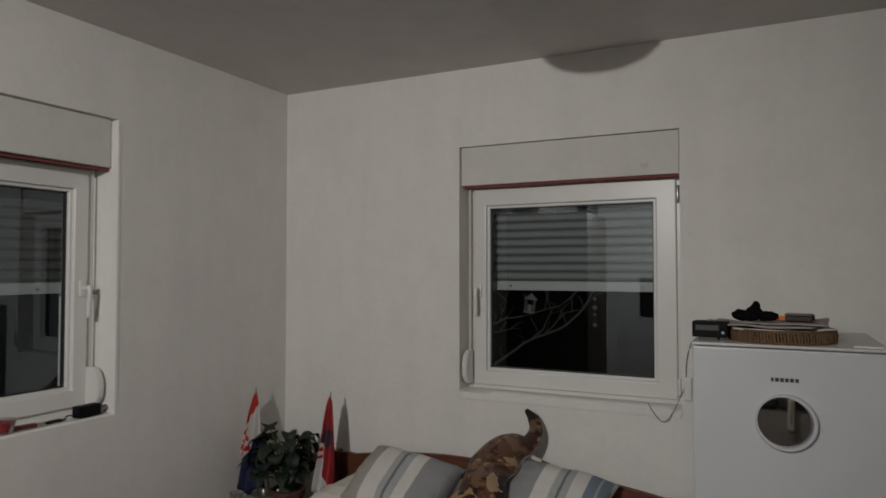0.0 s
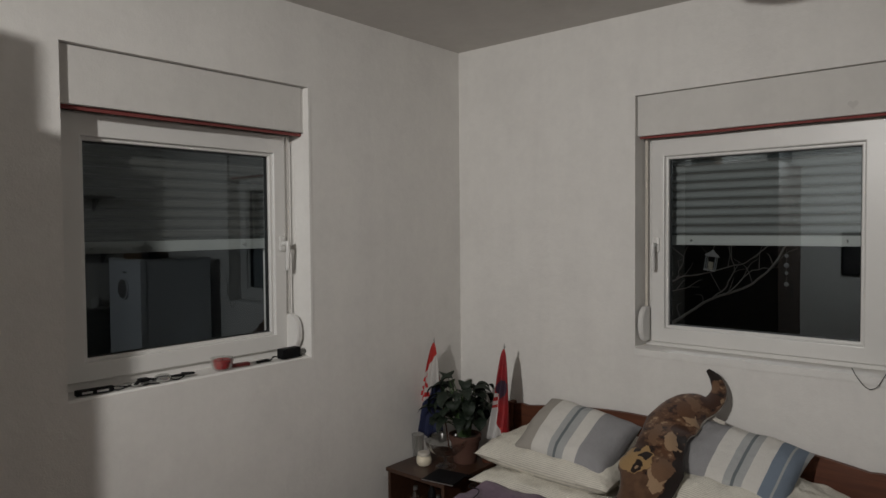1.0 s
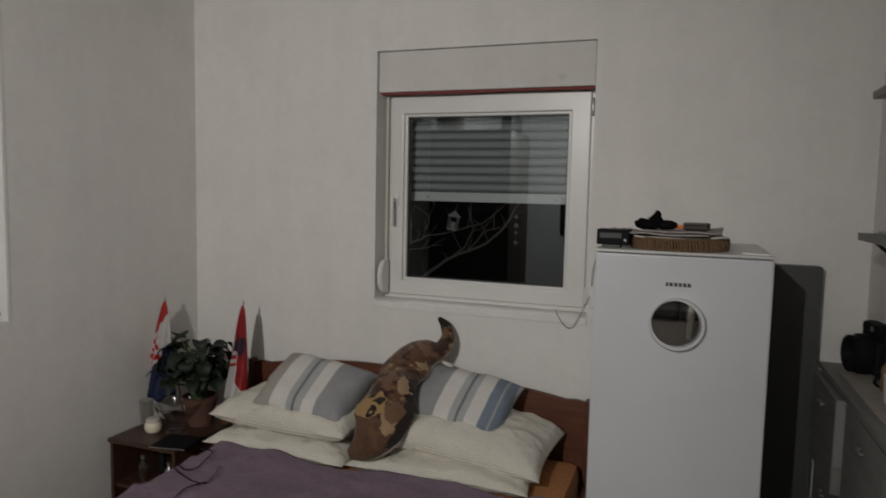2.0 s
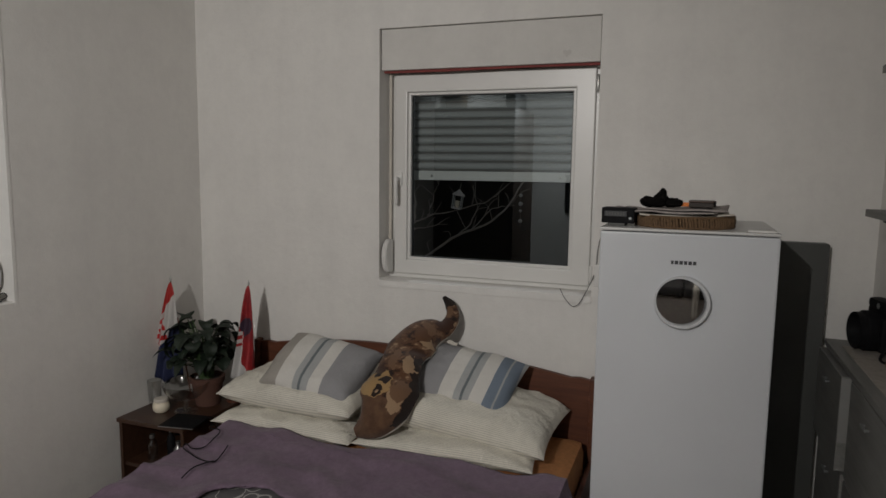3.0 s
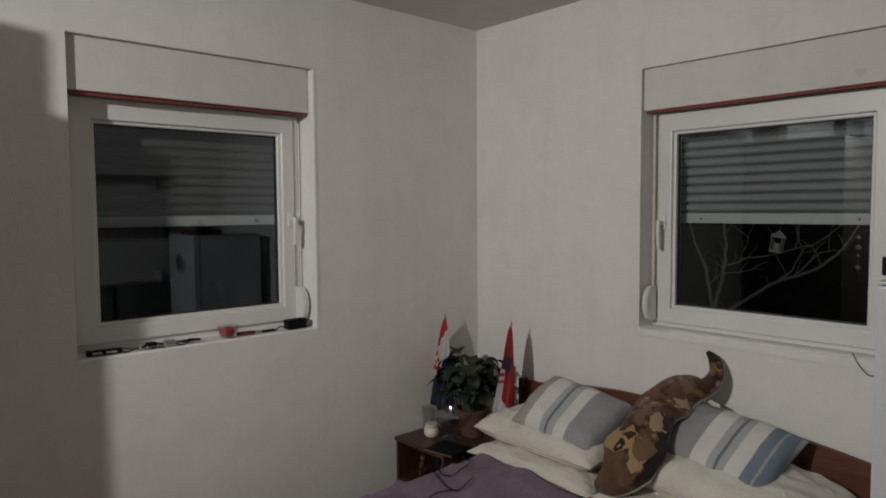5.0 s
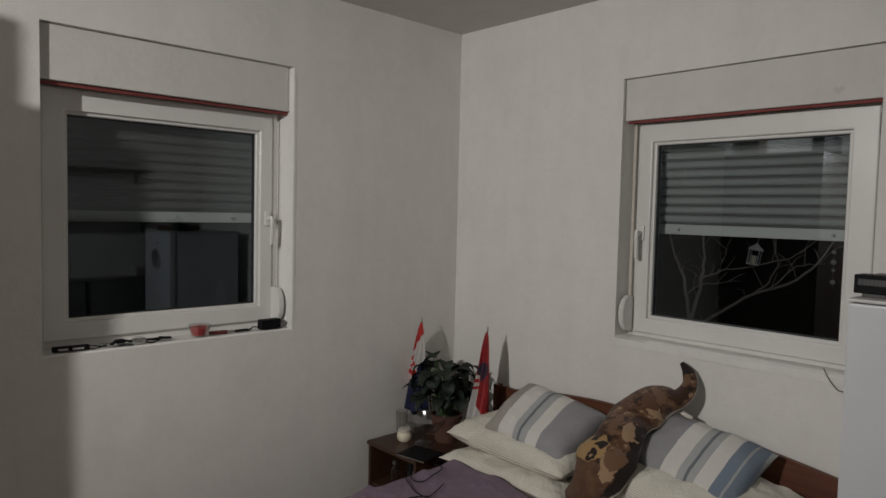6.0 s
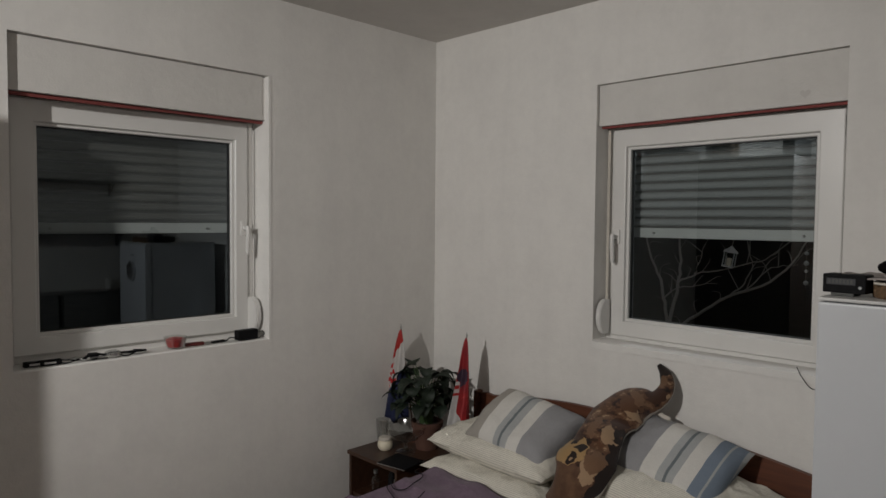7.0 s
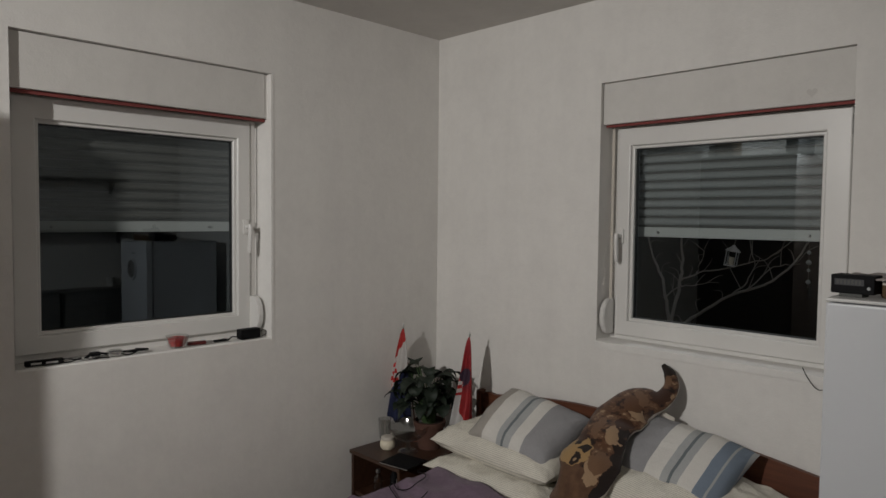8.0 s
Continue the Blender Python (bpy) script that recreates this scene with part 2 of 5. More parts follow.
def printed_plush():
    """Brown plush printed with a spotted animal's coat; u runs along the body from the nose, v across it."""
    m, t, p = nodes_of("printed_brown_plush")
    uv = t.nodes.new("ShaderNodeTexCoord").outputs["UV"]
    v3 = coords(t)
    jag = t.nodes.new("ShaderNodeTexNoise")
    jag.inputs["Scale"].default_value, jag.inputs["Detail"].default_value = 26, 3
    link(t, v3, jag.inputs["Vector"])
    mid = t.nodes.new("ShaderNodeVectorMath")
    mid.operation = "SUBTRACT"
    link(t, jag.outputs["Color"], mid.inputs[0])
    mid.inputs[1].default_value = (0.5, 0.5, 0.5)
    amt = t.nodes.new("ShaderNodeVectorMath")
    amt.operation = "MULTIPLY"
    link(t, mid.outputs[0], amt.inputs[0])
    amt.inputs[1].default_value = (0.75, 0.45, 0)
    add = t.nodes.new("ShaderNodeVectorMath")
    link(t, uv, add.inputs[0])
    link(t, amt.outputs[0], add.inputs[1])
    s = t.nodes.new("ShaderNodeSeparateXYZ")
    link(t, add.outputs[0], s.inputs[0])
    u, v = s.outputs[0], s.outputs[1]

    def spot(u0, v0, ru, rv, slant=0.0):
        """1 inside a ragged oval."""
        a = maths(t, "DIVIDE", maths(t, "SUBTRACT", maths(t, "ADD", u, maths(t, "MULTIPLY", v, slant)), u0 + slant * v0), ru)
        b = maths(t, "DIVIDE", maths(t, "SUBTRACT", v, v0), rv)
        return maths(t, "LESS_THAN", maths(t, "ADD", maths(t, "MULTIPLY", a, a), maths(t, "MULTIPLY", b, b)), 1.0)

    BROWN, DEEP, DARK, TAN, GOLD, FAWN = (0.098, 0.044, 0.020), (0.045, 0.018, 0.009), (0.013, 0.006, 0.004), (0.31, 0.205, 0.122), (0.34, 0.215, 0.092), (0.152, 0.082, 0.044)
    patch = noise_node(t, coords(t, "Object", (1, 1, 1.5)), 26, 3, 0.5)
    c = ramp(t, patch, [(0.0, DARK), (0.36, DEEP), (0.455, BROWN), (0.565, FAWN), (0.64, TAN)], True)
    muzzle = ramp(t, noise_node(t, v3, 22, 3), [(0.35, (0.075, 0.036, 0.018)), (0.7, (0.125, 0.065, 0.034))])
    c = blend(t, maths(t, "LESS_THAN", maths(t, "SUBTRACT", u, maths(t, "MULTIPLY", v, -0.35)), 2.35), c, muzzle)
    marks = [
        (spot(3.1, -0.45, 0.95, 0.62), GOLD),        # pale cheek
        (spot(3.72, -0.50, 0.26, 0.15), DARK),
        (spot(3.42, -0.10, 0.28, 0.15), DARK),
        (spot(2.62, -0.26, 0.36, 0.17), DARK),
        (spot(2.65, -0.26, 0.11, 0.05), TAN),
        (spot(3.2, -0.98, 0.22, 0.12), DARK),
        (spot(3.0, 0.92, 1.6, 0.22), DARK),          # dark edge under the foreleg
        (spot(2.50, 0.42, 0.72, 0.30), TAN),          # foreleg with a pale fringe
        (spot(2.90, 0.48, 0.66, 0.32), FAWN),
        (spot(4.15, -0.55, 0.36, 0.26), DEEP),
        (spot(4.9, -0.10, 0.75, 0.16, 0.8), FAWN),
        (spot(4.55, 0.55, 0.55, 0.34, 0.5), TAN),    # paw
        (spot(4.85, 0.85, 0.55, 0.18), DARK),
        (spot(5.6, 0.55, 0.55, 0.35), DEEP),
        (spot(6.9, 0.62, 0.50, 0.36), TAN),          # hind leg
        (spot(7.2, 0.25, 0.60, 0.42), BROWN),
        (spot(7.9, 0.10, 0.32, 0.55), FAWN),
        (spot(9.0, 0.0, 0.55, 0.9), DEEP),
        (spot(10.2, -0.3, 0.45, 0.5), FAWN),
    ]
    for mask, colour in marks:
        c = blend(t, mask, c, colour)
    c = blend(t, maths(t, "GREATER_THAN", u, 10.7), c, (0.014, 0.008, 0.006))
    fuzz = noise_node(t, v3, 300, 2)
    c = blend(t, 0.35, c, ramp(t, fuzz, [(0.3, (0.55, 0.55, 0.55)), (0.7, (1, 1, 1))]), "MULTIPLY")
    link(t, c, p.inputs["Base Color"])
    p.inputs["Roughness"].default_value = 1.0
    p.inputs["Sheen Weight"].default_value = 0.15
    bump(t, p, fuzz, 0.4, 0.002)
    return m


PLUSH = printed_plush()


def swirl_print():
    """Grey quilt with pale rings and curls."""
    m, t, p = nodes_of("grey_swirl_print")
    v = coords(t)
    n = t.nodes.new("ShaderNodeTexNoise")
    n.inputs["Scale"].default_value = 5
    link(t, v, n.inputs["Vector"])
    a = t.nodes.new("ShaderNodeMixRGB")
    a.inputs[0].default_value = 0.17
    link(t, v, a.inputs[1])
    link(t, n.outputs["Color"], a.inputs[2])
    q = t.nodes.new("ShaderNodeTexVoronoi")
    q.inputs["Scale"].default_value = 11
    link(t, a.outputs[0], q.inputs["Vector"])
    d = maths(t, "FRACT", maths(t, "MULTIPLY", q.outputs["Distance"], 2.6))
    c = ramp(t, d, [(0, (0.10, 0.095, 0.10)), (0.66, (0.40, 0.39, 0.375)), (0.76, (0.10, 0.095, 0.10))], True)
    link(t, c, p.inputs["Base Color"])
    p.inputs["Roughness"].default_value = 0.95
    bump(t, p, noise_node(t, v, 300, 2), 0.3, 0.0015)
    return m


SWIRL = swirl_print()


def flag_cloth(name, tip, reach, lean):
    """Red, white and blue bands that run down the hanging cloth, with a chequered patch."""
    m, t, p = nodes_of(name)
    s = t.nodes.new("ShaderNodeSeparateXYZ")
    link(t, coords(t), s.inputs[0])
    down = maths(t, "DIVIDE", maths(t, "SUBTRACT", maths(t, "ADD", tip, maths(t, "MULTIPLY", s.outputs[0], lean)), s.outputs[2]), reach)
    bands = ramp(t, down, [(0, (0.38, 0.02, 0.016)), (0.215, (0.52, 0.50, 0.48)), (0.60, (0.014, 0.020, 0.065))], True)
    ch = t.nodes.new("ShaderNodeTexChecker")
    ch.inputs["Scale"].default_value = 1.0
    ch.inputs[1].default_value = (0.5, 0.02, 0.02, 1)
    ch.inputs[2].default_value = (0.58, 0.56, 0.54, 1)
    link(t, coords(t, "Object", (38, 0.01, 38)), ch.inputs["Vector"])
    at = maths(t, "MULTIPLY", maths(t, "GREATER_THAN", down, 0.27), maths(t, "LESS_THAN", down, 0.62))
    at = maths(t, "MULTIPLY", at, maths(t, "LESS_THAN", s.outputs[0], -0.032))
    c = blend(t, at, bands, ch.outputs[0])
    n = noise_node(t, coords(t), 320, 2)
    c = blend(t, 0.3, c, ramp(t, n, [(0.3, (0.6, 0.6, 0.6)), (0.7, (1, 1, 1))]), "MULTIPLY")
    link(t, c, p.inputs["Base Color"])
    p.inputs["Roughness"].default_value = 0.7
    return m


def emblem_flag_cloth(name):
    """Red cloth with a white fold, a chequered patch and a dark emblem."""
    m, t, p = nodes_of(name)
    s = t.nodes.new("ShaderNodeSeparateXYZ")
    link(t, coords(t), s.inputs[0])
    x, z = s.outputs[0], s.outputs[2]
    fold = maths(t, "ADD", x, maths(t, "MULTIPLY", maths(t, "ADD", z, 0.32), 0.33))
    left = maths(t, "LESS_THAN", fold, -0.012)
    low = maths(t, "LESS_THAN", z, -0.315)
    mid = maths(t, "MULTIPLY", maths(t, "LESS_THAN", x, -0.014), maths(t, "LESS_THAN", z, -0.235))
    mid = maths(t, "MULTIPLY", mid, maths(t, "GREATER_THAN", z, -0.315))
    ch = t.nodes.new("ShaderNodeTexChecker")
    ch.inputs["Scale"].default_value = 1.0
    ch.inputs[1].default_value = (0.36, 0.02, 0.02, 1)
    ch.inputs[2].default_value = (0.55, 0.53, 0.51, 1)
    link(t, coords(t, "Object", (60, 0.01, 50)), ch.inputs["Vector"])
    red = ramp(t, noise_node(t, coords(t), 14, 2), [(0.3, (0.20, 0.010, 0.016)), (0.7, (0.34, 0.016, 0.018))])
    c = blend(t, mid, red, ch.outputs[0])
    c = blend(t, maths(t, "MULTIPLY", left, low), c, (0.52, 0.51, 0.50))
    # dark emblem in the middle
    ex, ez = maths(t, "SUBTRACT", x, 0.004), maths(t, "ADD", z, 0.215)
    d = maths(t, "ADD", maths(t, "MULTIPLY", maths(t, "MULTIPLY", ex, ex), 3.2), maths(t, "MULTIPLY", ez, ez))
    d = maths(t, "ADD", d, maths(t, "MULTIPLY", noise_node(t, coords(t), 60, 2), 0.0016))
    c = blend(t, maths(t, "LESS_THAN", d, 0.0031), c, (0.035, 0.016, 0.035))
    link(t, c, p.inputs["Base Color"])
    p.inputs["Roughness"].default_value = 0.7
    return m


# ---- mesh helpers ----


def box(bm, lo, hi, bevel=0.0):
    """A box from corner lo to corner hi, its edges rounded by bevel."""
    lo, hi = Vector(lo), Vector(hi)
    r = bmesh.ops.create_cube(bm, size=1.0, matrix=Matrix.LocRotScale((lo + hi) / 2, None, hi - lo))
    if bevel:
        edges = {e for v in r["verts"] for e in v.link_edges}
        bmesh.ops.bevel(bm, geom=list(edges), offset=bevel, segments=2, affect="EDGES", profile=0.6)
    return bm


def boxed(lo, hi, bevel=0.0):
    return box(bmesh.new(), lo, hi, bevel)


def turned(profile, centre=(0, 0, 0), steps=32, bm=None):
    """A body of revolution round z from (radius, height) pairs."""
    bm = bm or bmesh.new()
    rings = []
    for r, z in profile:
        rings.append([bm.verts.new((centre[0] + r * math.cos(a), centre[1] + r * math.sin(a), centre[2] + z)) for a in (2 * math.pi * k / steps for k in range(steps))])
    for a, b in zip(rings, rings[1:]):
        for k in range(steps):
            bm.faces.new((a[k], a[(k + 1) % steps], b[(k + 1) % steps], b[k]))
    if profile[0][0] > 0.0005:
        bm.faces.new(rings[0][::-1])
    if profile[-1][0] > 0.0005:
        bm.faces.new(rings[-1])
    return bm


def tube(points, radii, steps=8, bm=None, flat=1.0, up=(0, 0, 1)):
    """A tapered round rod through points; flat squeezes it along up."""
    bm = bm or bmesh.new()
    pts = [Vector(p) for p in points]
    if isinstance(radii, (int, float)):
        radii = [radii] * len(pts)
    rings = []
    for k, (p, r) in enumerate(zip(pts, radii)):
        d = (pts[min(k + 1, len(pts) - 1)] - pts[max(k - 1, 0)]).normalized()
        u = Vector(up)
        if abs(d.dot(u)) > 0.95:
            u = Vector((1, 0, 0))
        s = d.cross(u).normalized()
        w = s.cross(d).normalized()
        rings.append([bm.verts.new(p + s * r * math.cos(a) + w * r * flat * math.sin(a)) for a in (2 * math.pi * j / steps for j in range(steps))])
    for a, b in zip(rings, rings[1:]):
        for k in range(steps):
            bm.faces.new((a[k], a[(k + 1) % steps], b[(k + 1) % steps], b[k]))
    bm.faces.new(rings[0][::-1])
    bm.faces.new(rings[-1])
    return bm


def spline(points, n=8):
    """A smooth line through points."""
    p = [Vector(q) for q in points]
    p = [2 * p[0] - p[1]] + p + [2 * p[-1] - p[-2]]
    out = []
    for k in range(1, len(p) - 2):
        for j in range(n):
            u = j / n
            a, b, c, d = p[k - 1:k + 3]
            out.append(0.5 * (2 * b + (c - a) * u + (2 * a - 5 * b + 4 * c - d) * u * u + (3 * b - a - 3 * c + d) * u ** 3))
    return out + [p[-2]]


def part(name, bm, material, parent=None, label="", smooth=False, place=None):
    """Links a bmesh as one mesh object, under parent if one is given."""
    bmesh.ops.recalc_face_normals(bm, faces=bm.faces)
    me = bpy.data.meshes.new(name)
    bm.to_mesh(me)
    bm.free()
    me.materials.append(material)
    if smooth:
        for f in me.polygons:
            f.use_smooth = True
        me.set_sharp_from_angle(angle=radians(40))
    ob = new(name, me)
    if parent:
        ob.parent = parent
    if place:
        ob.matrix_basis = place
    if label:
        ob["label"] = label
    return ob


def thing(name, label, category, place=None, group="", kind=""):
    ob = new(name)
    if place:
        ob.matrix_basis = place
    return tagged(ob, label, category, group, kind)


# ---- the room ----
W_X, N_Y, E_X, S_Y, TOP, THICK = 0.0, 0.0, 3.26, -6.0, 2.75, 0.38
FAR_X, TURN_Y = 6.2, -3.5
NW = (1.105, 2.168, 1.119, 2.352)
WW = (-2.187, -1.113, 1.112, 2.380)

floor = tagged(part("floor", boxed((-THICK, S_Y - THICK, -0.12), (FAR_X + THICK, THICK, 0)), FLOOR), "brown wood laminate floor of the bedroom", "floor", kind="structure")
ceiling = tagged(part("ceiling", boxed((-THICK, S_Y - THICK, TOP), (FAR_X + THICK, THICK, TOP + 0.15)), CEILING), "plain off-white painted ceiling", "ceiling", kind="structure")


def holed_wall(u0, u1, hole, turn):
    """A wall with one opening, along x, its room side at y 0."""
    bm = bmesh.new()
    a, b, c, d = hole
    box(bm, (u0, 0, 0), (a, THICK, TOP))
    box(bm, (b, 0, 0), (u1, THICK, TOP))
    box(bm, (a, 0, 0), (b, THICK, c))
    box(bm, (a, 0, d), (b, THICK, TOP))
    bmesh.ops.transform(bm, matrix=turn, verts=bm.verts)
    return bm


TO_N = Matrix.Identity(4)
TO_W = pose(0, 0, 0, 0, 0, 90)
wall_north = tagged(part("wall_north", holed_wall(0, E_X + THICK, NW, TO_N), WALL), "off-white painted wall with rough roller texture", "wall", kind="structure")
wall_west = tagged(part("wall_west", holed_wall(S_Y, THICK, WW, TO_W), WALL), "off-white painted wall with rough roller texture", "wall", kind="structure")
wall_east = tagged(part("wall_east", boxed((E_X, TURN_Y, 0), (E_X + THICK, 0, TOP)), WALL), "off-white painted wall behind the shelves", "wall", kind="structure")
# unseen side space added at the far end so less lamp light bounces back
wall_return = tagged(part("wall_return", boxed((E_X + THICK, TURN_Y, 0), (FAR_X, TURN_Y + 0.15, TOP)), WALL), "unseen off-white wall of a far end widened to cut bounced light", "wall", kind="structure")
wall_far = tagged(part("wall_far", boxed((FAR_X, S_Y - THICK, 0), (FAR_X + THICK, TURN_Y + 0.15, TOP)), WALL), "unseen off-white wall of a far end widened to cut bounced light", "wall", kind="structure")
wall_south = tagged(part("wall_south", boxed((-THICK, S_Y - THICK, 0), (FAR_X, S_Y, TOP)), WALL), "off-white painted wall of the far end", "wall", kind="structure")


# ---- windows ----


def ring(bm, a, b, c, d, w, v0, v1, bevel):
    """A mitred rectangular frame of width w (left, right, bottom, top) between depths v0 and v1."""
    l, r, lo, hi = w
    outer = [(a, c), (b, c), (b, d), (a, d)]
    inner = [(a + l, c + lo), (b - r, c + lo), (b - r, d - hi), (a + l, d - hi)]
    v = [[bm.verts.new((x, y, z)) for x, z in loop] for loop in (outer, inner) for y in (v0, v1)]
    of, ob, nf, nb = v
    for k in range(4):
        j = (k + 1) % 4
        bm.faces.new((of[k], of[j], nf[j], nf[k]))
        bm.faces.new((ob[j], ob[k], nb[k], nb[j]))
        bm.faces.new((of[j], of[k], ob[k], ob[j]))
        bm.faces.new((nf[k], nf[j], nb[j], nb[k]))
    if bevel:
        edges = [e for loop in (of, nf) for k in range(4) for e in loop[k].link_edges if e.other_vert(loop[k]) in loop]
        bmesh.ops.bevel(bm, geom=list(set(edges)), offset=bevel, segments=3, affect="EDGES", profile=0.5)
    return bm


def window(name, hole, turn, side, deep, glass, label, boxin):
    """A white window with one sash, shutter box, half-lowered shutter, handle and strap. side: -1 handle on the left, 1 on the right."""
    a, b, c, d = hole
    ga, gb, gc, gd = glass
    win = thing(name, label, "window", turn, kind="structure")
    zb = 2.156 if side < 0 else 2.170
    # shutter box above
    cover = part("shutter_box", boxed((a + boxin[0], 0.018 + deep * 0.3, zb), (b - boxin[1], THICK - 0.02, d - 0.0025), 0.002), PVC_OLD, win, "white painted shutter box cover")
    if side > 0:
        part("filler", boxed((b - boxin[1], 0.034, zb + 0.001), (b - 0.001, 0.12, d - 0.005), 0.002), PLASTER, win, "pale plaster filler beside the box")
    if side < 0:
        heart = bmesh.new()
        pts = [(0.0012 * 16 * math.sin(q) ** 3, 0.0012 * (13 * math.cos(q) - 5 * math.cos(2 * q) - 2 * math.cos(3 * q) - math.cos(4 * q))) for q in (2 * math.pi * k / 28 for k in range(28))]
        heart.faces.new([heart.verts.new((2.018 + p, 0.0165, 2.198 + q)) for p, q in pts])
        part("sticker", heart, FADED, win, "faded heart sticker")
    if side > 0:
        jamb = bmesh.new()
        prev = None
        for k in range(25):
            z = c - 0.012 + (d - c + 0.010) * k / 24
            edge = 0.0015 * noise.noise((z * 17, 4.0, 1.0))
            now = [jamb.verts.new(q) for q in ((b + 0.001, 0.118 + deep, z), (b - 0.005 + edge, 0.118 + deep, z), (b - 0.006 + edge, -0.002, z), (b + 0.007 + 2 * edge, -0.0025, z))]
            if prev:
                for i in range(3):
                    jamb.faces.new((prev[i], prev[i + 1], now[i + 1], now[i]))
            prev = now
        part("jamb_lining", jamb, PLASTER, win, "rough white plaster edge of the opening", True)
    strip = spline([(a + 0.008, 0.045, zb - 0.004), (a + 0.35, 0.043, zb - 0.006), (b - 0.4, 0.046, zb - 0.003), (b - 0.008, 0.044, zb - 0.005)], 5)
    part("sealing_strip", tube([p + Vector((0, deep * 0.5, 0)) for p in strip], 0.0085 if side < 0 else 0.0115, 6), RED, win, "reddish brown sealing strip", True)
    # fixed frame
    fa, fb, fc, fd = a + 0.003, b - 0.003, c - 0.004, zb - 0.003
    part("window_frame", ring(bmesh.new(), fa, fb, fc, fd, (0.045, 0.045, 0.05, 0.045), 0.115 + deep, 0.185 + deep, 0.003), PVC, win)
    # sash
    sa, sb, sc, sd = ga - (0.082 if side < 0 else 0.100), gb + (0.104 if side < 0 else 0.082), gc - 0.086, gd + 0.100
    sash = part("sash", ring(bmesh.new(), sa, sb, sc, sd, (0.068 if side < 0 else 0.086, 0.090 if side < 0 else 0.068, 0.072, 0.086), 0.095 + deep, 0.165 + deep, 0.006), PVC, win, "white plastic sash")
    part("glazing_bead", ring(bmesh.new(), ga - 0.016, gb + 0.016, gc - 0.016, gd + 0.016, (0.016,) * 4, 0.112 + deep, 0.15 + deep, 0.005), PVC, sash)
    part("seal", ring(bmesh.new(), ga - 0.002, gb + 0.002, gc - 0.002, gd + 0.002, (0.006,) * 4, 0.128 + deep, 0.15 + deep, 0), SEAL, sash)
    pane = part("pane", boxed((ga, 0.138 + deep, gc), (gb, 0.1385 + deep, gd)), PANE, sash)
    bmp = bmesh.new()
    bmp.from_mesh(pane.data)
    for f in [f for f in bmp.faces if abs(f.normal.y) < 0.9 or f.normal.y > 0.9]:
        bmp.faces.remove(f)
    bmp.to_mesh(pane.data)
    bmp.free()
    pane.visible_shadow = False
    # handle
    hu = sa + 0.030 if side < 0 else sb - 0.030
    hz = 1.625 if side < 0 else 1.650
    hb = bmesh.new()
    box(hb, (hu - 0.015, 0.083 + deep, hz - 0.035), (hu + 0.015, 0.0955 + deep, hz + 0.035), 0.005)
    tube([(hu, 0.09 + deep, hz), (hu, 0.045 + deep, hz)], 0.010, 12, hb)
    tube(spline([(hu, 0.047 + deep, hz + 0.012), (hu, 0.043 + deep, hz - 0.02), (hu, 0.047 + deep, hz - 0.075), (hu, 0.05 + deep, hz - 0.125)], 5), [0.011] * 10 + [0.0105] * 5 + [0.007], 10, hb)
    part("handle", hb, PVC, sash, "white lever handle pointing down", True)
    # hinges on the other side
    xu = sb + 0.008 if side < 0 else sa - 0.008
    for z in (sd - 0.07, sc + 0.06):
        hb = turned([(0.007, -0.038), (0.008, -0.036), (0.008, 0.036), (0.007, 0.038)], (xu, 0.090 + deep, z), 12)
        part("hinge", hb, STEEL if z > 1.5 else PVC, win, "", True)
    # strap and its winder
    su = a + 0.022 if side < 0 else b - 0.034
    part("strap", boxed((su - 0.007, 0.085 + deep, c + 0.16), (su + 0.007, 0.0865 + deep, zb - 0.01)), PAPER if side < 0 else PVC_OLD, win, "narrow woven shutter strap")
    wb = bmesh.new()
    # rounded on the room side
    outline = [(0.10 + deep, -0.085), (0.055 + deep, -0.085), (0.030 + deep, -0.070), (0.012 + deep, -0.04), (0.006 + deep, 0.0), (0.012 + deep, 0.04), (0.030 + deep, 0.070), (0.055 + deep, 0.085), (0.10 + deep, 0.085)]
    for u in (su - 0.013, su + 0.013):
        wb.faces.new([wb.verts.new((u, y, c + 0.115 + z)) for y, z in outline])
    wb.verts.ensure_lookup_table()
    n = len(outline)
    for k in range(n):
        j = (k + 1) % n
        wb.faces.new((wb.verts[k], wb.verts[j], wb.verts[n + j], wb.verts[n + k]))
    bmesh.ops.recalc_face_normals(wb, faces=wb.faces)
    bmesh.ops.bevel(wb, geom=wb.edges[:], offset=0.004, segments=2, affect="EDGES")
    part("strap_winder", wb, PVC, win, "white rounded strap winder box")
    # half-lowered shutter outside the glass
    y = 0.235 + deep
    low = 1.630 if side < 0 else 1.634
    for side_u in (fa + 0.03, fb - 0.055):
        part("guide_rail", boxed((side_u, y - 0.02, c), (side_u + 0.025, y + 0.03, zb)), PVC, win)
    rows = int((zb - low) / 0.043) + 1
    for k in range(rows):
        z = low + 0.042 + k * 0.043
        sb_ = bmesh.new()
        prof = [(0.006, 0.0), (0.006, 0.0085), (-0.004, 0.009), (-0.011, 0.015), (-0.0135, 0.023), (-0.011, 0.031), (-0.004, 0.039), (0.006, 0.0425), (0.009, 0.0425), (0.009, 0.0)]
        for u in (fa + 0.045, fb - 0.045):
            sb_.faces.new([sb_.verts.new((u, y + p, z + q)) for p, q in prof])
        sb_.verts.ensure_lookup_table()
        n = len(prof)
        for i in range(n):
            j = (i + 1) % n
            sb_.faces.new((sb_.verts[i], sb_.verts[j], sb_.verts[n + j], sb_.verts[n + i])).material_index = 1 if i < 2 else 0
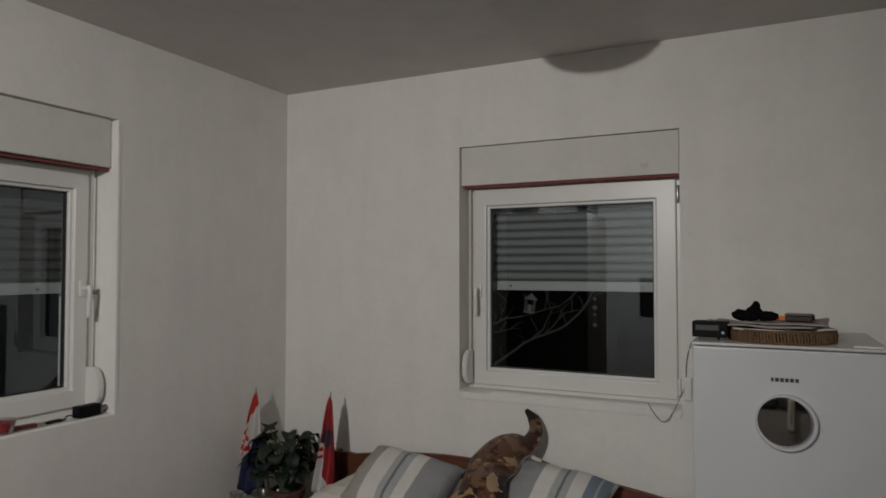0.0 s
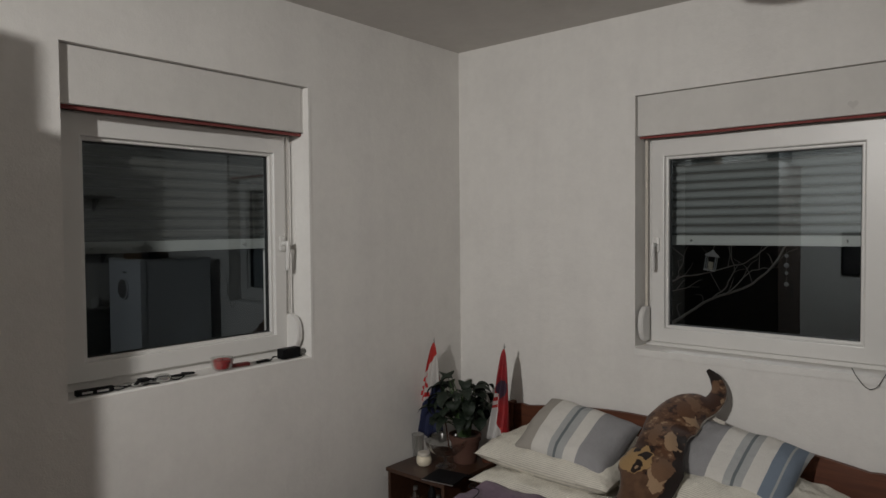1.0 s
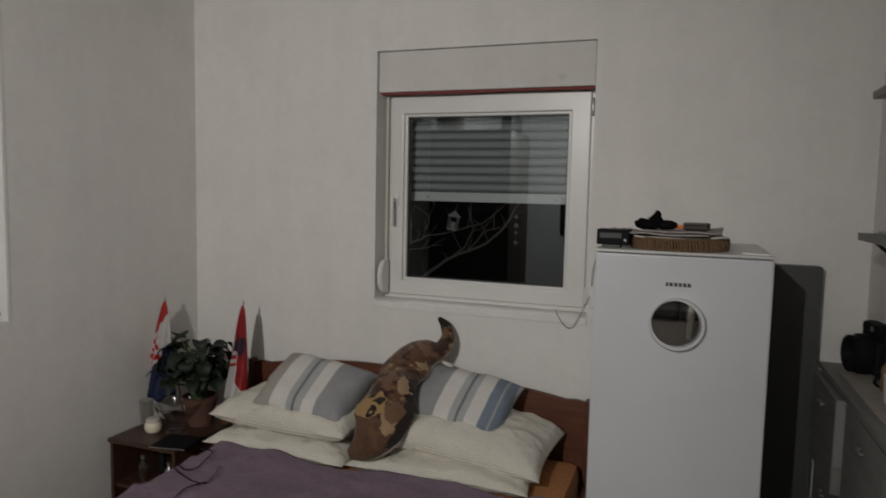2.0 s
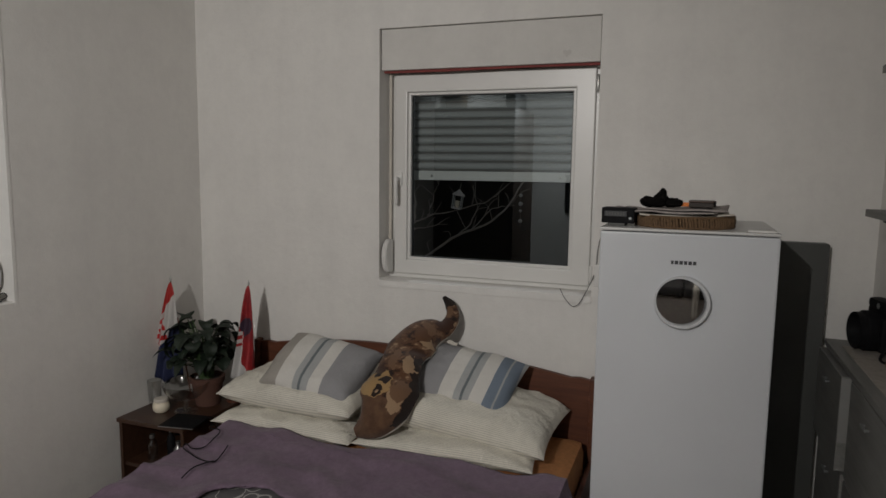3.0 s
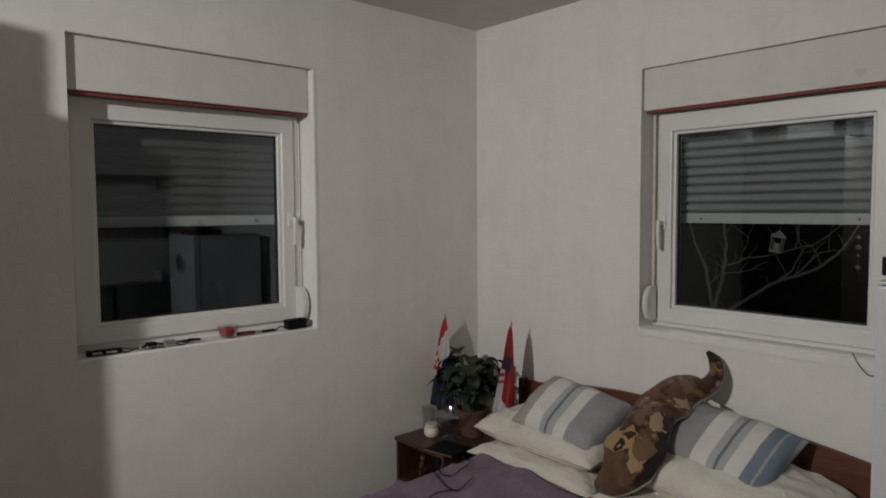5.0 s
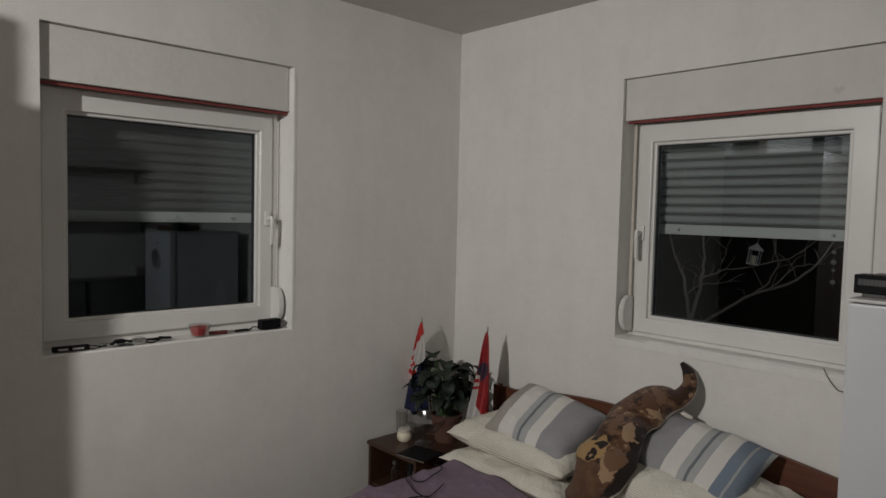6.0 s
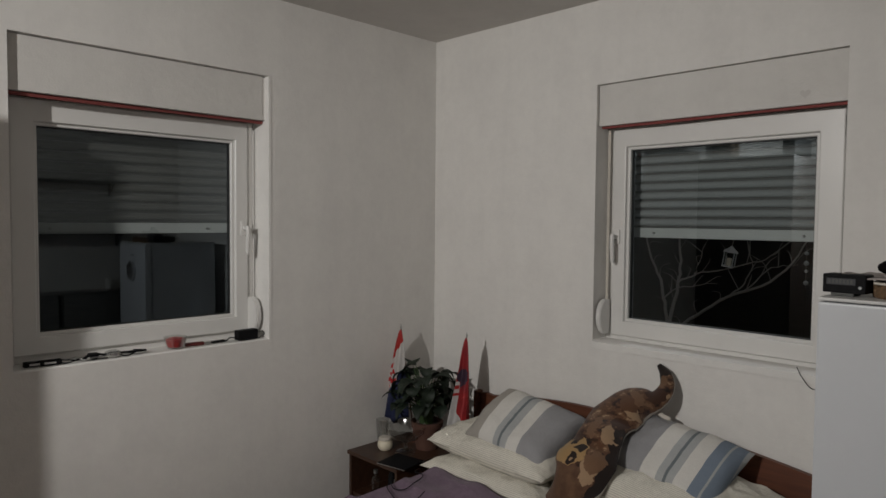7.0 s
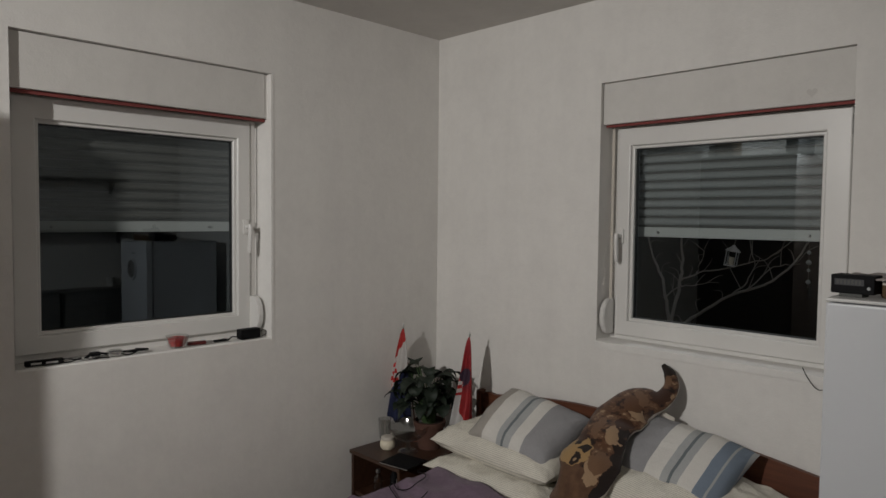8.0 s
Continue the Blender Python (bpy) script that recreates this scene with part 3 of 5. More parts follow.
        slat = part("shutter_slat", sb_, SLAT if side < 0 else SLAT_SHADED, win)
        slat.data.materials.append(SLAT_JOINT)
    part("shutter_end_bar", boxed((fa + 0.045, y - 0.008, low - 0.008), (fb - 0.045, y + 0.006, low + 0.040), 0.003), SLAT_END, win, "pale grey end bar")
    for u in (ga + 0.07, gb - 0.07):
        part("stop", turned([(0.006, 0), (0.006, 0.010), (0.003, 0.014)], (0, 0, 0), 10), STEEL, win, place=Matrix.Translation((u, y - 0.007, low + 0.015)) @ pose(0, 0, 0, 90, 0, 0))
    # inner sill of rough plaster with an uneven front edge
    sl = bmesh.new()
    steps = 26
    rows_ = []
    for k in range(steps + 1):
        u = a + (b - a) * k / steps
        lip = -0.010 + 0.005 * noise.noise((u * 9, 3.1 * side, 0)) if side < 0 else 0.0035 + 0.002 * noise.noise((u * 9, 3.1, 0))
        drop = (0.006 if side < 0 else 0.003) * noise.noise((u * 13, 7, side))
        rows_.append([sl.verts.new(q) for q in ((u, 0.12 + deep, c + 0.004), (u, 0.012, c + 0.006 + drop * 0.5), (u, lip, c - 0.002 + drop), (u, lip + 0.002, c - (0.034 if side < 0 else 0.014) + drop), (u, 0.02, c - (0.038 if side < 0 else 0.018)))])
    for p, q in zip(rows_, rows_[1:]):
        for k in range(4):
            sl.faces.new((p[k], p[k + 1], q[k + 1], q[k]))
    part("window_sill", sl, PLASTER, win, "rough white plaster sill", True)
    return win


window("window_1", NW, TO_N, -1, 0.0, (1.227, 2.037, 1.230, 2.043), "white plastic window with half-lowered grey roller shutter, night outside", (0.004, 0.004))
window("window_2", WW, TO_W, 1, 0.036, (-2.060, -1.236, 1.234, 2.060), "white plastic window with half-lowered grey roller shutter and cluttered sill", (0.004, 0.022))


# ---- bed ----


def pillow(name, w, d, h, place, material, label, seed, sag=0.0, category="pillow", group="", creased=0.95):
    """A stuffed cloth bag of w by d, h thick, with pinched corners and creases."""
    bm = bmesh.new()
    n, m = 46, 34
    sheets = []
    for sgn in (1, -1):
        rows = []
        for j in range(m + 1):
            v = 2 * j / m - 1
            row = []
            for i in range(n + 1):
                u = 2 * i / n - 1
                edge = i in (0, n) or j in (0, m)
                if sgn < 0 and edge:
                    row.append(sheets[0][j][i])
                    continue
                full = max(0.0, (1 - abs(u) ** 3.0)) ** 0.45 * max(0.0, (1 - abs(v) ** 3.0)) ** 0.45
                x = u * w / 2 * (1 - 0.06 * (1 - abs(v) ** 2) * abs(u) ** 3)
                y = v * d / 2 * (1 - 0.08 * (1 - abs(u) ** 2) * abs(v) ** 3)
                crease = 0.008 * noise.noise((x * 7 + seed, y * 7, seed)) + 0.006 * noise.noise((x * 19 + seed, y * 13, seed + 5))
                crease += 0.009 * max(0, 1 - abs(noise.noise((x * 5 + y * 3 + seed, y * 8 - x * 2, seed + 21))) * 5)
                radial = 0.006 * math.sin(7 * math.atan2(y, x) + seed) * min(1, (abs(u) ** 4 + abs(v) ** 4))
                z = sgn * h / 2 * full + (crease * creased + radial) * min(1.0, full * 2.5) * (1 if sgn > 0 else 0.4) - sag * (u * u) + 0.012 * noise.noise((x * 4, y * 4, seed + 9))
                row.append(bm.verts.new((x, y, z)))
            rows.append(row)
        sheets.append(rows)
        for j in range(m):
            for i in range(n):
                q = (rows[j][i], rows[j][i + 1], rows[j + 1][i + 1], rows[j + 1][i])
                bm.faces.new(q if sgn > 0 else q[::-1])
    ob = part(name, bm, material, None, "", True, place)
    return tagged(ob, label, category, group)


def bed():
    b = thing("double_bed", "reddish brown wooden double bed with curved headboard", "bed")
    x0, x1, y0, y1 = 0.447, 2.215, -0.07, -2.12
    hx = 0.385
    hb = bmesh.new()
    n, front, back = 40, [], []
    for k in range(n + 1):
        u = k / n
        x = hx + 0.03 + (x1 - hx - 0.06) * u
        c = abs(2 * u - 1)
        z = 0.80 - 0.075 * max(0, (c - 0.25) / 0.75) ** 1.6 + (0.012 if c > 0.93 else 0)
        front.append((hb.verts.new((x, y0 + 0.026, z)), hb.verts.new((x, y0 + 0.026, 0.22))))
        back.append((hb.verts.new((x, y0 + 0.050, z)), hb.verts.new((x, y0 + 0.050, 0.22))))
    for k in range(n):
        hb.faces.new((front[k][0], front[k + 1][0], front[k + 1][1], front[k][1]))
        hb.faces.new((back[k][0], back[k][1], back[k + 1][1], back[k + 1][0]))
        hb.faces.new((front[k][0], back[k][0], back[k + 1][0], front[k + 1][0]))
        hb.faces.new((front[k][1], front[k + 1][1], back[k + 1][1], back[k][1]))
    part("headboard", hb, BED_WOOD, b)
    for x in (x0, x1 - 0.03):
        px = hx if x == x0 else x
        part("post", boxed((px, y0 + 0.005, 0), (px + 0.03, y0 + 0.055, 0.752), 0.006), BED_WOOD, b)
        part("leg", boxed((x, y1, 0), (x + 0.03, y1 + 0.05, 0.42), 0.006), BED_WOOD, b)
        part("side_rail", boxed((x + 0.003, y1 + 0.05, 0.16), (x + 0.027, y0 + 0.005, 0.36), 0.005), BED_WOOD, b)
    part("footboard", boxed((x0 + 0.03, y1 + 0.01, 0.14), (x1 - 0.03, y1 + 0.04, 0.42), 0.006), BED_WOOD, b)
    part("slatted_base", boxed((x0 + 0.03, y1 + 0.05, 0.24), (x1 - 0.03, y0 + 0.02, 0.28)), BED_WOOD, b)


bed()
mat = boxed((0.590, -2.06, 0.282), (2.180, -0.10, 0.485), 0.045)
bmesh.ops.subdivide_edges(mat, edges=mat.edges[:], cuts=1)
tagged(part("mattress", mat, SHEET, None, "", True), "mattress in an orange-brown fitted sheet", "mattress")


def drape(name, material, label, category, x0, x1, y0, y1, z, amp, seed, hang, keep, thick):
    """A sheet of cloth laid over the bed, hanging over its sides by hang, with folds."""
    bm = bmesh.new()
    nx, ny = 110, 90
    grid = {}
    for j in range(ny + 1):
        y = y0 + (y1 - y0) * j / ny
        for i in range(nx + 1):
            s = (x0 - hang) + (x1 - x0 + 2 * hang) * i / nx
            over = max(0.0, x0 - s) + max(0.0, s - x1)
            x = min(max(s, x0), x1)
            side = -1 if s < x0 else 1
            lift = amp * (1.5 * noise.noise((s * 2.6, y * 3.4 + seed, seed)) + 0.8 * noise.noise((s * 6 + y * 5, y * 7 - s * 3, seed + 3)) + 0.55 * noise.noise((s * 13, y * 15, seed)) + 0.30 * noise.noise((s * 29, y * 27, seed + 2)))
            ridge = amp * 1.3 * math.exp(-(noise.noise((s * 1.7 + y, y * 1.7 - s, seed + 7)) * 5) ** 2)
            wave = amp * 0.5 * (1 + math.sin(s * 9 + 2 * noise.noise((s * 3, y * 2, seed)))) * math.exp(-((y - y0) / 0.10) ** 2)
            crease = amp * 1.0 * math.exp(-(noise.noise((s * 3.1 - y * 1.6, y * 3.4 + s, seed + 17)) * 6) ** 2)
            zz = z + lift + ridge + wave + crease + amp * 1.0
            yy = y + 0.018 * noise.noise((s * 5, seed, 1)) * (1 if j in (0, 1, ny) else 0.3) + (0.02 * math.sin(s * 3.1 + seed) if j < 6 else 0)
            if over > 0:
                k = min(1, over / 0.08)
                x += side * (0.03 * k + 0.018 * math.sin(y * 17 + seed) * k + 0.02 * noise.noise((y * 6, over * 5, seed)))
                zz = z + amp * 1.0 + (lift + ridge) * (1 - k) - over
            grid[i, j] = (bm.verts.new((x, yy, zz)), s, yy)
    for j in range(ny):
        for i in range(nx):
            cell = [grid[p] for p in ((i, j), (i + 1, j), (i + 1, j + 1), (i, j + 1))]
            if any(keep(q[1], q[2]) is None for q in cell):
                bm.faces.new([q[0] for q in cell])
    for v, s, y in grid.values():
        move = keep(s, y)
        if move and v.link_faces:
            v.co.x += move[0]
            v.co.y += move[1]
            v.co.z -= 0.006
    for v in [v for v in bm.verts if not v.link_faces]:
        bm.verts.remove(v)
    ob = part(name, bm, material, None, "", True)
    so = ob.modifiers.new("thickness", "SOLIDIFY")
    so.thickness, so.offset = thick, 1
    return tagged(ob, label, category)


drape("duvet", SWIRL, "grey duvet with pale swirl print spread on the bed", "duvet", 0.68, 2.16, -0.74, -2.04, 0.482, 0.003, 4, 0.02, lambda x, y: None, 0.012)


def folded_edge(x, y):
    """The purple blanket lies thrown back: None where it covers the bed, else the way back to its hem."""
    hem = -1.175 + 0.22 * max(0, x - 0.97) + 0.03 * math.sin(x * 7) + 0.02 * math.sin(x * 17 + 1)
    side = 0.95 + 0.05 * math.sin(y * 9)
    if y > hem or x < side:
        return None
    return (0, hem - y) if hem - y < x - side else (side - x, 0)


blanket = drape("blanket", PURPLE, "crumpled purple fleece blanket thrown over the bed", "blanket", 0.655, 2.190, -0.630, -2.00, 0.500, 0.0120, 1, 0.26, folded_edge, 0.010)

# two stacks of pillows
pillow("pillow", 0.72, 0.56, 0.11, pose(0.925, -0.365, 0.525, 0, 0, -1), TICKING, "flat cream pillow with fine grey stripes under another", 1.0)
pillow("pillow", 0.78, 0.54, 0.11, pose(1.660, -0.350, 0.525, 0, 0, 1), TICKING, "flat cream pillow with fine grey stripes under another", 2.0)
pillow("pillow", 0.72, 0.54, 0.17, pose(0.912, -0.318, 0.642, 4, 0, -3), TICKING, "cream pillow with fine grey stripes, stacked on another", 3.0)
pillow("pillow", 0.82, 0.48, 0.17, pose(1.690, -0.305, 0.632, 5, 5, -2), TICKING, "cream pillow with fine grey stripes and a rumpled end", 4.0, 0.02)

BEIGE, WHITE, GREYBLUE, DARKLINE, BLUE, PALE = (0.37, 0.345, 0.31), (0.68, 0.66, 0.62), (0.31, 0.308, 0.318), (0.15, 0.172, 0.182), (0.185, 0.23, 0.29), (0.40, 0.41, 0.41)
LEFT_BANDS = striped_cloth("banded_cloth_light", 0, [(0, BEIGE), (0.25, WHITE), (0.42, PALE), (0.48, DARKLINE), (0.505, PALE), (0.58, WHITE), (0.70, GREYBLUE)], 0, 0.51)
RIGHT_BANDS = striped_cloth("banded_cloth_blue", 0, [(0, GREYBLUE), (0.41, WHITE), (0.54, PALE), (0.60, DARKLINE), (0.625, PALE), (0.68, WHITE), (0.80, BLUE), (0.88, PALE), (0.895, BLUE), (0.965, PALE)], 0, 0.52)
pillow("cushion", 0.50, 0.36, 0.19, pose(0.985, -0.380, 0.735, 33, 5, -5), LEFT_BANDS, "cushion with beige, white and grey-blue stripes leaning on pillows", 11.0, category="cushion", group="striped cushions", creased=0.4)
pillow("cushion", 0.52, 0.36, 0.15, pose(1.645, -0.258, 0.742, 28, 6, -4), RIGHT_BANDS, "cushion with grey, white and blue stripes leaning on pillows", 14.0, category="cushion", group="striped cushions", creased=0.4)


def plush_cushion():
    """A long flat plush body that tapers into a curled tail, lying up over the pillows."""
    line = [(1.291, -0.605, 0.566), (1.358, -0.585, 0.615), (1.393, -0.545, 0.672), (1.400, -0.495, 0.730), (1.402, -0.435, 0.778), (1.399, -0.365, 0.824), (1.402, -0.290, 0.856), (1.429, -0.220, 0.897), (1.473, -0.175, 0.922), (1.523, -0.135, 0.940), (1.535, -0.085, 0.984), (1.510, -0.050, 1.027), (1.470, -0.032, 1.062)]
    wide = [0.024, 0.082, 0.124, 0.130, 0.108, 0.098, 0.112, 0.100, 0.070, 0.042, 0.033, 0.027, 0.010]
    pts = spline(line, 5)
    w = [wide[min(k // 5, 12)] * (1 - (k % 5) / 5) + wide[min(k // 5 + 1, 12)] * (k % 5) / 5 for k in range(len(pts))]
    up = Vector((0, -0.77, 0.64))
    # forelegs, haunch and the hollows between them
    limbs = [(2.8, 0.5, 0.7, 0.35, 0.020), (4.6, 0.5, 0.6, 0.35, 0.018), (7.2, 0.35, 0.9, 0.5, 0.022), (3.75, 0.45, 0.35, 0.6, -0.016), (5.7, 0.6, 0.45, 0.5, -0.016), (3.0, -0.5, 0.8, 0.4, 0.010), (4.1, -0.7, 0.3, 0.4, -0.012)]
    bm = bmesh.new()
    coat = bm.loops.layers.uv.new("coat")
    rings = []
    for k, (p, r) in enumerate(zip(pts, w)):
        d = (pts[min(k + 1, len(pts) - 1)] - pts[max(k - 1, 0)]).normalized()
        s = d.cross(up).normalized()
        t = min(0.052, r * 0.75)
        ring_ = []
        for j in range(24):
            a = 2 * math.pi * j / 24
            c, q = math.cos(a), math.sin(a)
            lump = 1 + 0.10 * noise.noise((p.x * 14 + c, p.z * 14, q * 2))
            raised = sum(h * math.exp(-((k / 5 - u0) / ru) ** 2 - ((c - v0) / rv) ** 2) for u0, v0, ru, rv, h in limbs) * max(0.0, q)
            ring_.append(bm.verts.new(p + up * raised + s * r * math.copysign(abs(c) ** 0.8, c) * lump + up * t * q * lump))
        rings.append(ring_)
    for row, (a, b) in enumerate(zip(rings, rings[1:])):
        for k in range(24):
            f = bm.faces.new((a[k], a[(k + 1) % 24], b[(k + 1) % 24], b[k]))
            f.material_index = 1 if k in (22, 23) else 0
            for lp, (du, j) in zip(f.loops, ((0, k), (0, k + 1), (1, k + 1), (1, k))):
                lp[coat].uv = ((row + du) / 5, math.cos(2 * math.pi * j / 24))
    bm.faces.new(rings[0][::-1])
    bm.faces.new(rings[-1])
    ob = part("plush_cushion", bm, PLUSH, None, "", True)
    ob.data.materials.append(PLAIN_LINEN)
    tag = spline([(1.520, -0.140, 0.885), (1.540, -0.142, 0.876), (1.560, -0.140, 0.868), (1.577, -0.136, 0.862)], 4)
    part("sewn_label", tube(tag, [0.009] * 12 + [0.007], 6, flat=0.16, up=(0, -0.77, 0.64)), PAPER, ob, "small folded white fabric label")
    tagged(ob, "brown and tan spotted plush cushion with a curled tail on pillows", "cushion")


plush_cushion()

# ---- bedside ----


def nightstand():
    s = thing("nightstand", "dark brown wooden nightstand with open cluttered compartments", "nightstand")
    x0, x1, y0, y1, z = 0.050, 0.435, -0.672, -0.235, 0.474
    part("top", boxed((x0 - 0.008, y0 - 0.008, z - 0.020), (x1 + 0.006, y1, z), 0.003), STAND_WOOD, s)
    for x in (x0, x1 - 0.018):
        part("side_panel", boxed((x, y0, 0.0), (x + 0.018, y1, z - 0.020), 0.002), STAND_WOOD, s)
    part("back_panel", boxed((x0 + 0.018, y1 - 0.010, 0.05), (x1 - 0.018, y1, z - 0.020)), STAND_WOOD, s)
    for q in (0.055, 0.235):
        part("shelf", boxed((x0 + 0.018, y0 + 0.01, q), (x1 - 0.018, y1 - 0.010, q + 0.018), 0.002), STAND_WOOD, s)
    part("plinth", boxed((x0 + 0.018, y0 + 0.03, 0), (x1 - 0.018, y0 + 0.045, 0.055)), STAND_WOOD, s)


nightstand()
TOPZ = 0.474


def vessel(name, profile, place, label, category, material=None, wall=0.003, steps=36, cuts=0.0):
    """A thin-walled turned vessel: the outline up the outside and down the inside."""
    inner = [(max(0.0, r - wall), z) for r, z in profile if r > wall * 1.5]
    inner[0] = (0.0002, inner[0][1] + wall)
    bm = turned([(0.0002, profile[0][1])] + profile + [(r, z + wall * 0.4) for r, z in inner[::-1]], (0, 0, 0), steps)
    if cuts:
        for v in bm.verts:
            r = math.hypot(v.co.x, v.co.y)
            k = 1 + cuts * math.cos(12 * math.atan2(v.co.y, v.co.x)) * min(1, max(0, (r - 0.03) / 0.03))
            v.co.x, v.co.y = v.co.x * k, v.co.y * k
    ob = part(name, bm, material or GLASS, None, "", True, place)
    ob.visible_shadow = material is not None
    return tagged(ob, label, category)


vessel("drinking_glass", [(0.028, 0), (0.030, 0.02), (0.033, 0.07), (0.036, 0.125)], pose(0.070, -0.460, TOPZ), "clear straight drinking glass on the nightstand", "glass")
vessel("glass_bowl", [(0.055, 0), (0.050, 0.006), (0.016, 0.014), (0.011, 0.04), (0.016, 0.055), (0.066, 0.075), (0.096, 0.105), (0.110, 0.142)], pose(0.282, -0.478, TOPZ), "clear cut crystal footed bowl on the nightstand", "bowl", None, 0.004, 72, 0.035)
jar = thing("jar_candle", "small glass jar with cream wax and lid", "candle", pose(0.176, -0.530, TOPZ) @ Matrix.Scale(0.94, 4))
part("jar", turned([(0.0002, 0), (0.030, 0.001), (0.040, 0.012), (0.043, 0.030), (0.040, 0.048), (0.032, 0.055)], steps=28), CREAM_WAX, jar, "", True)
part("lid", turned([(0.033, 0.055), (0.036, 0.057), (0.036, 0.068), (0.031, 0.073), (0.0002, 0.074)], steps=28), PAPER, jar, "clear pale lid", True)


def potted_plant():
    pl = thing("potted_plant", "dark green leafy houseplant in a terracotta pot", "plant", pose(0.305, -0.345, TOPZ))
    part("pot", turned([(0.0002, 0), (0.060, 0), (0.078, 0.115), (0.085, 0.117), (0.088, 0.145), (0.078, 0.147), (0.074, 0.130), (0.0002, 0.128)], steps=36), TERRACOTTA, pl, "terracotta pot", True)
    part("soil", turned([(0.0002, 0.124), (0.074, 0.125), (0.05, 0.133), (0.0002, 0.137)], steps=20), SOIL, pl)
    rnd = random.Random(5)
    for k in range(74):
        a = k * 2.4 + rnd.uniform(-0.3, 0.3)
        tall = rnd.uniform(0.10, 0.27) * (1.2 if k % 6 == 0 else 1)
        out = rnd.uniform(0.03, 0.13)
        dx, dy = math.cos(a), math.sin(a)
        base = Vector((0.03 * dx, 0.03 * dy, 0.115))
        tip = Vector((out * dx - 0.025, out * dy, 0.115 + tall))
        tip.y = max(-0.13, tip.y)
        tip.x = min(0.055, tip.x)
        mid = (base + tip) / 2 + Vector((-0.02 * dx, -0.02 * dy, 0.03))
        part("stem", tube(spline([base, mid, tip], 3), [0.0028] * 6 + [0.0016], 5), STEM, pl)
        # leaf: a folded, drooping blade
        length, width = rnd.uniform(0.09, 0.16), rnd.uniform(0.026, 0.046)
        yaw = a + rnd.uniform(-0.7, 0.7)
        length *= 0.7 if math.cos(yaw) > 0.3 else 1.0
        droop = rnd.uniform(0.6, 1.6)
        bm = bmesh.new()
        rows = []
        p, pitch = tip.copy(), rnd.uniform(0.1, 0.7)
        f = Vector((math.cos(yaw), math.sin(yaw), 0))
        side = Vector((-f.y, f.x, 0))
        n = 7
        for j in range(n + 1):
            u = j / n
            wd = width * math.sin(math.pi * min(1, 0.06 + 0.94 * u) ** 0.75) + 0.0006
            up = Vector((0, 0, 1)) * math.cos(pitch) - f * math.sin(pitch)
            rows.append([bm.verts.new(p + side * wd * q + up * abs(q) * wd * 0.35) for q in (-1, -0.5, 0, 0.5, 1)])
            p = p + (f * math.cos(pitch) + Vector((0, 0, 1)) * math.sin(pitch)) * length / n
            pitch -= droop * 2.2 / n
        for r, q in zip(rows, rows[1:]):
            for i in range(4):
                bm.faces.new((r[i], r[i + 1], q[i + 1], q[i]))
        part("leaf", bm, LEAF, pl, "", True)


potted_plant()


def table_flag(place, height, foot, lean, label, cloth_mat, seed, width):
    """A small flag hanging in folds from a short leaning pole."""
    fl = thing("table_flag", label, "flag", place, "small flags")
    top = Vector((0, 0, 0))
    base = Vector(foot)
    part("pole", tube([base, top], [0.004, 0.003], 8), BED_WOOD, fl, "thin wooden pole", True)
    part("finial", turned([(0.003, -0.004), (0.0055, 0.004), (0.003, 0.016), (0.0002, 0.026)], (0, 0, -0.004), 10), STEEL, fl, "", True)
    part("base", turned([(0.035, 0), (0.035, 0.010), (0.012, 0.016), (0.006, 0.022)], base, 20), BED_WOOD, fl, "", True)
    bm = bmesh.new()
    rows = []
    n = 22
    for j in range(n + 1):
        u = j / n
        c = top.lerp(base, 0.02 + 0.84 * u * height) + Vector((lean * u, -0.004, 0))
        r = 0.005 + width * u ** 0.65
        row = []
        for k in range(33):
            s = k / 32 * 2 - 1
            fold = 0.022 * u * math.sin(s * 8 + seed) + 0.012 * u * math.sin(s * 17 + seed * 2 + u * 3)
            row.append(bm.verts.new((c.x + r * s, c.y - 0.010 * u + fold - 0.03 * u * (1 - s * s), c.z - 0.02 * u * math.sin(s * 5 + seed))))
        rows.append(row)
    for a, b in zip(rows, rows[1:]):
        for k in range(32):
            bm.faces.new((a[k], a[k + 1], b[k + 1], b[k]))
    ob = part("cloth", bm, cloth_mat, fl, "", True)
    so = ob.modifiers.new("thickness", "SOLIDIFY")
    so.thickness = 0.0015


table_flag(pose(0.093, -0.349, 1.098), 0.98, (0.085, 0.03, -0.624), -0.125, "small red, white and blue flag on a wooden pole", flag_cloth("flag_cloth_far", -0.01, 0.42, 1.4), 0.7, 0.082)
table_flag(pose(0.478, -0.223, 1.086), 0.9, (-0.075, -0.045, -0.612), 0.050, "small red flag with a chequered emblem beside the headboard", emblem_flag_cloth("flag_cloth_near"), 2.1, 0.066)

tab = thing("tablet", "black tablet lying on the edge of the nightstand", "tablet", pose(0.395, -0.590, TOPZ + 0.001, 0, 0, 10))
part("case", boxed((-0.10, -0.09, 0), (0.075, 0.07, 0.009), 0.003), BLACK, tab)
part("rim", boxed((-0.101, -0.0915, 0.002), (0.0755, -0.0885, 0.006)), STEEL, tab, "thin silver edge")


def bottle(place, r, h, material, label):
    b = thing("small_bottle", label, "bottle", place)
    part("body", turned([(0.0002, 0), (r, 0), (r, h * 0.62), (r * 0.45, h * 0.78), (r * 0.42, h * 0.85)], steps=20), material, b, "", True)
    part("cap", turned([(r * 0.5, h * 0.85), (r * 0.5, h), (0.0002, h)], steps=16), STEEL, b, "", True)


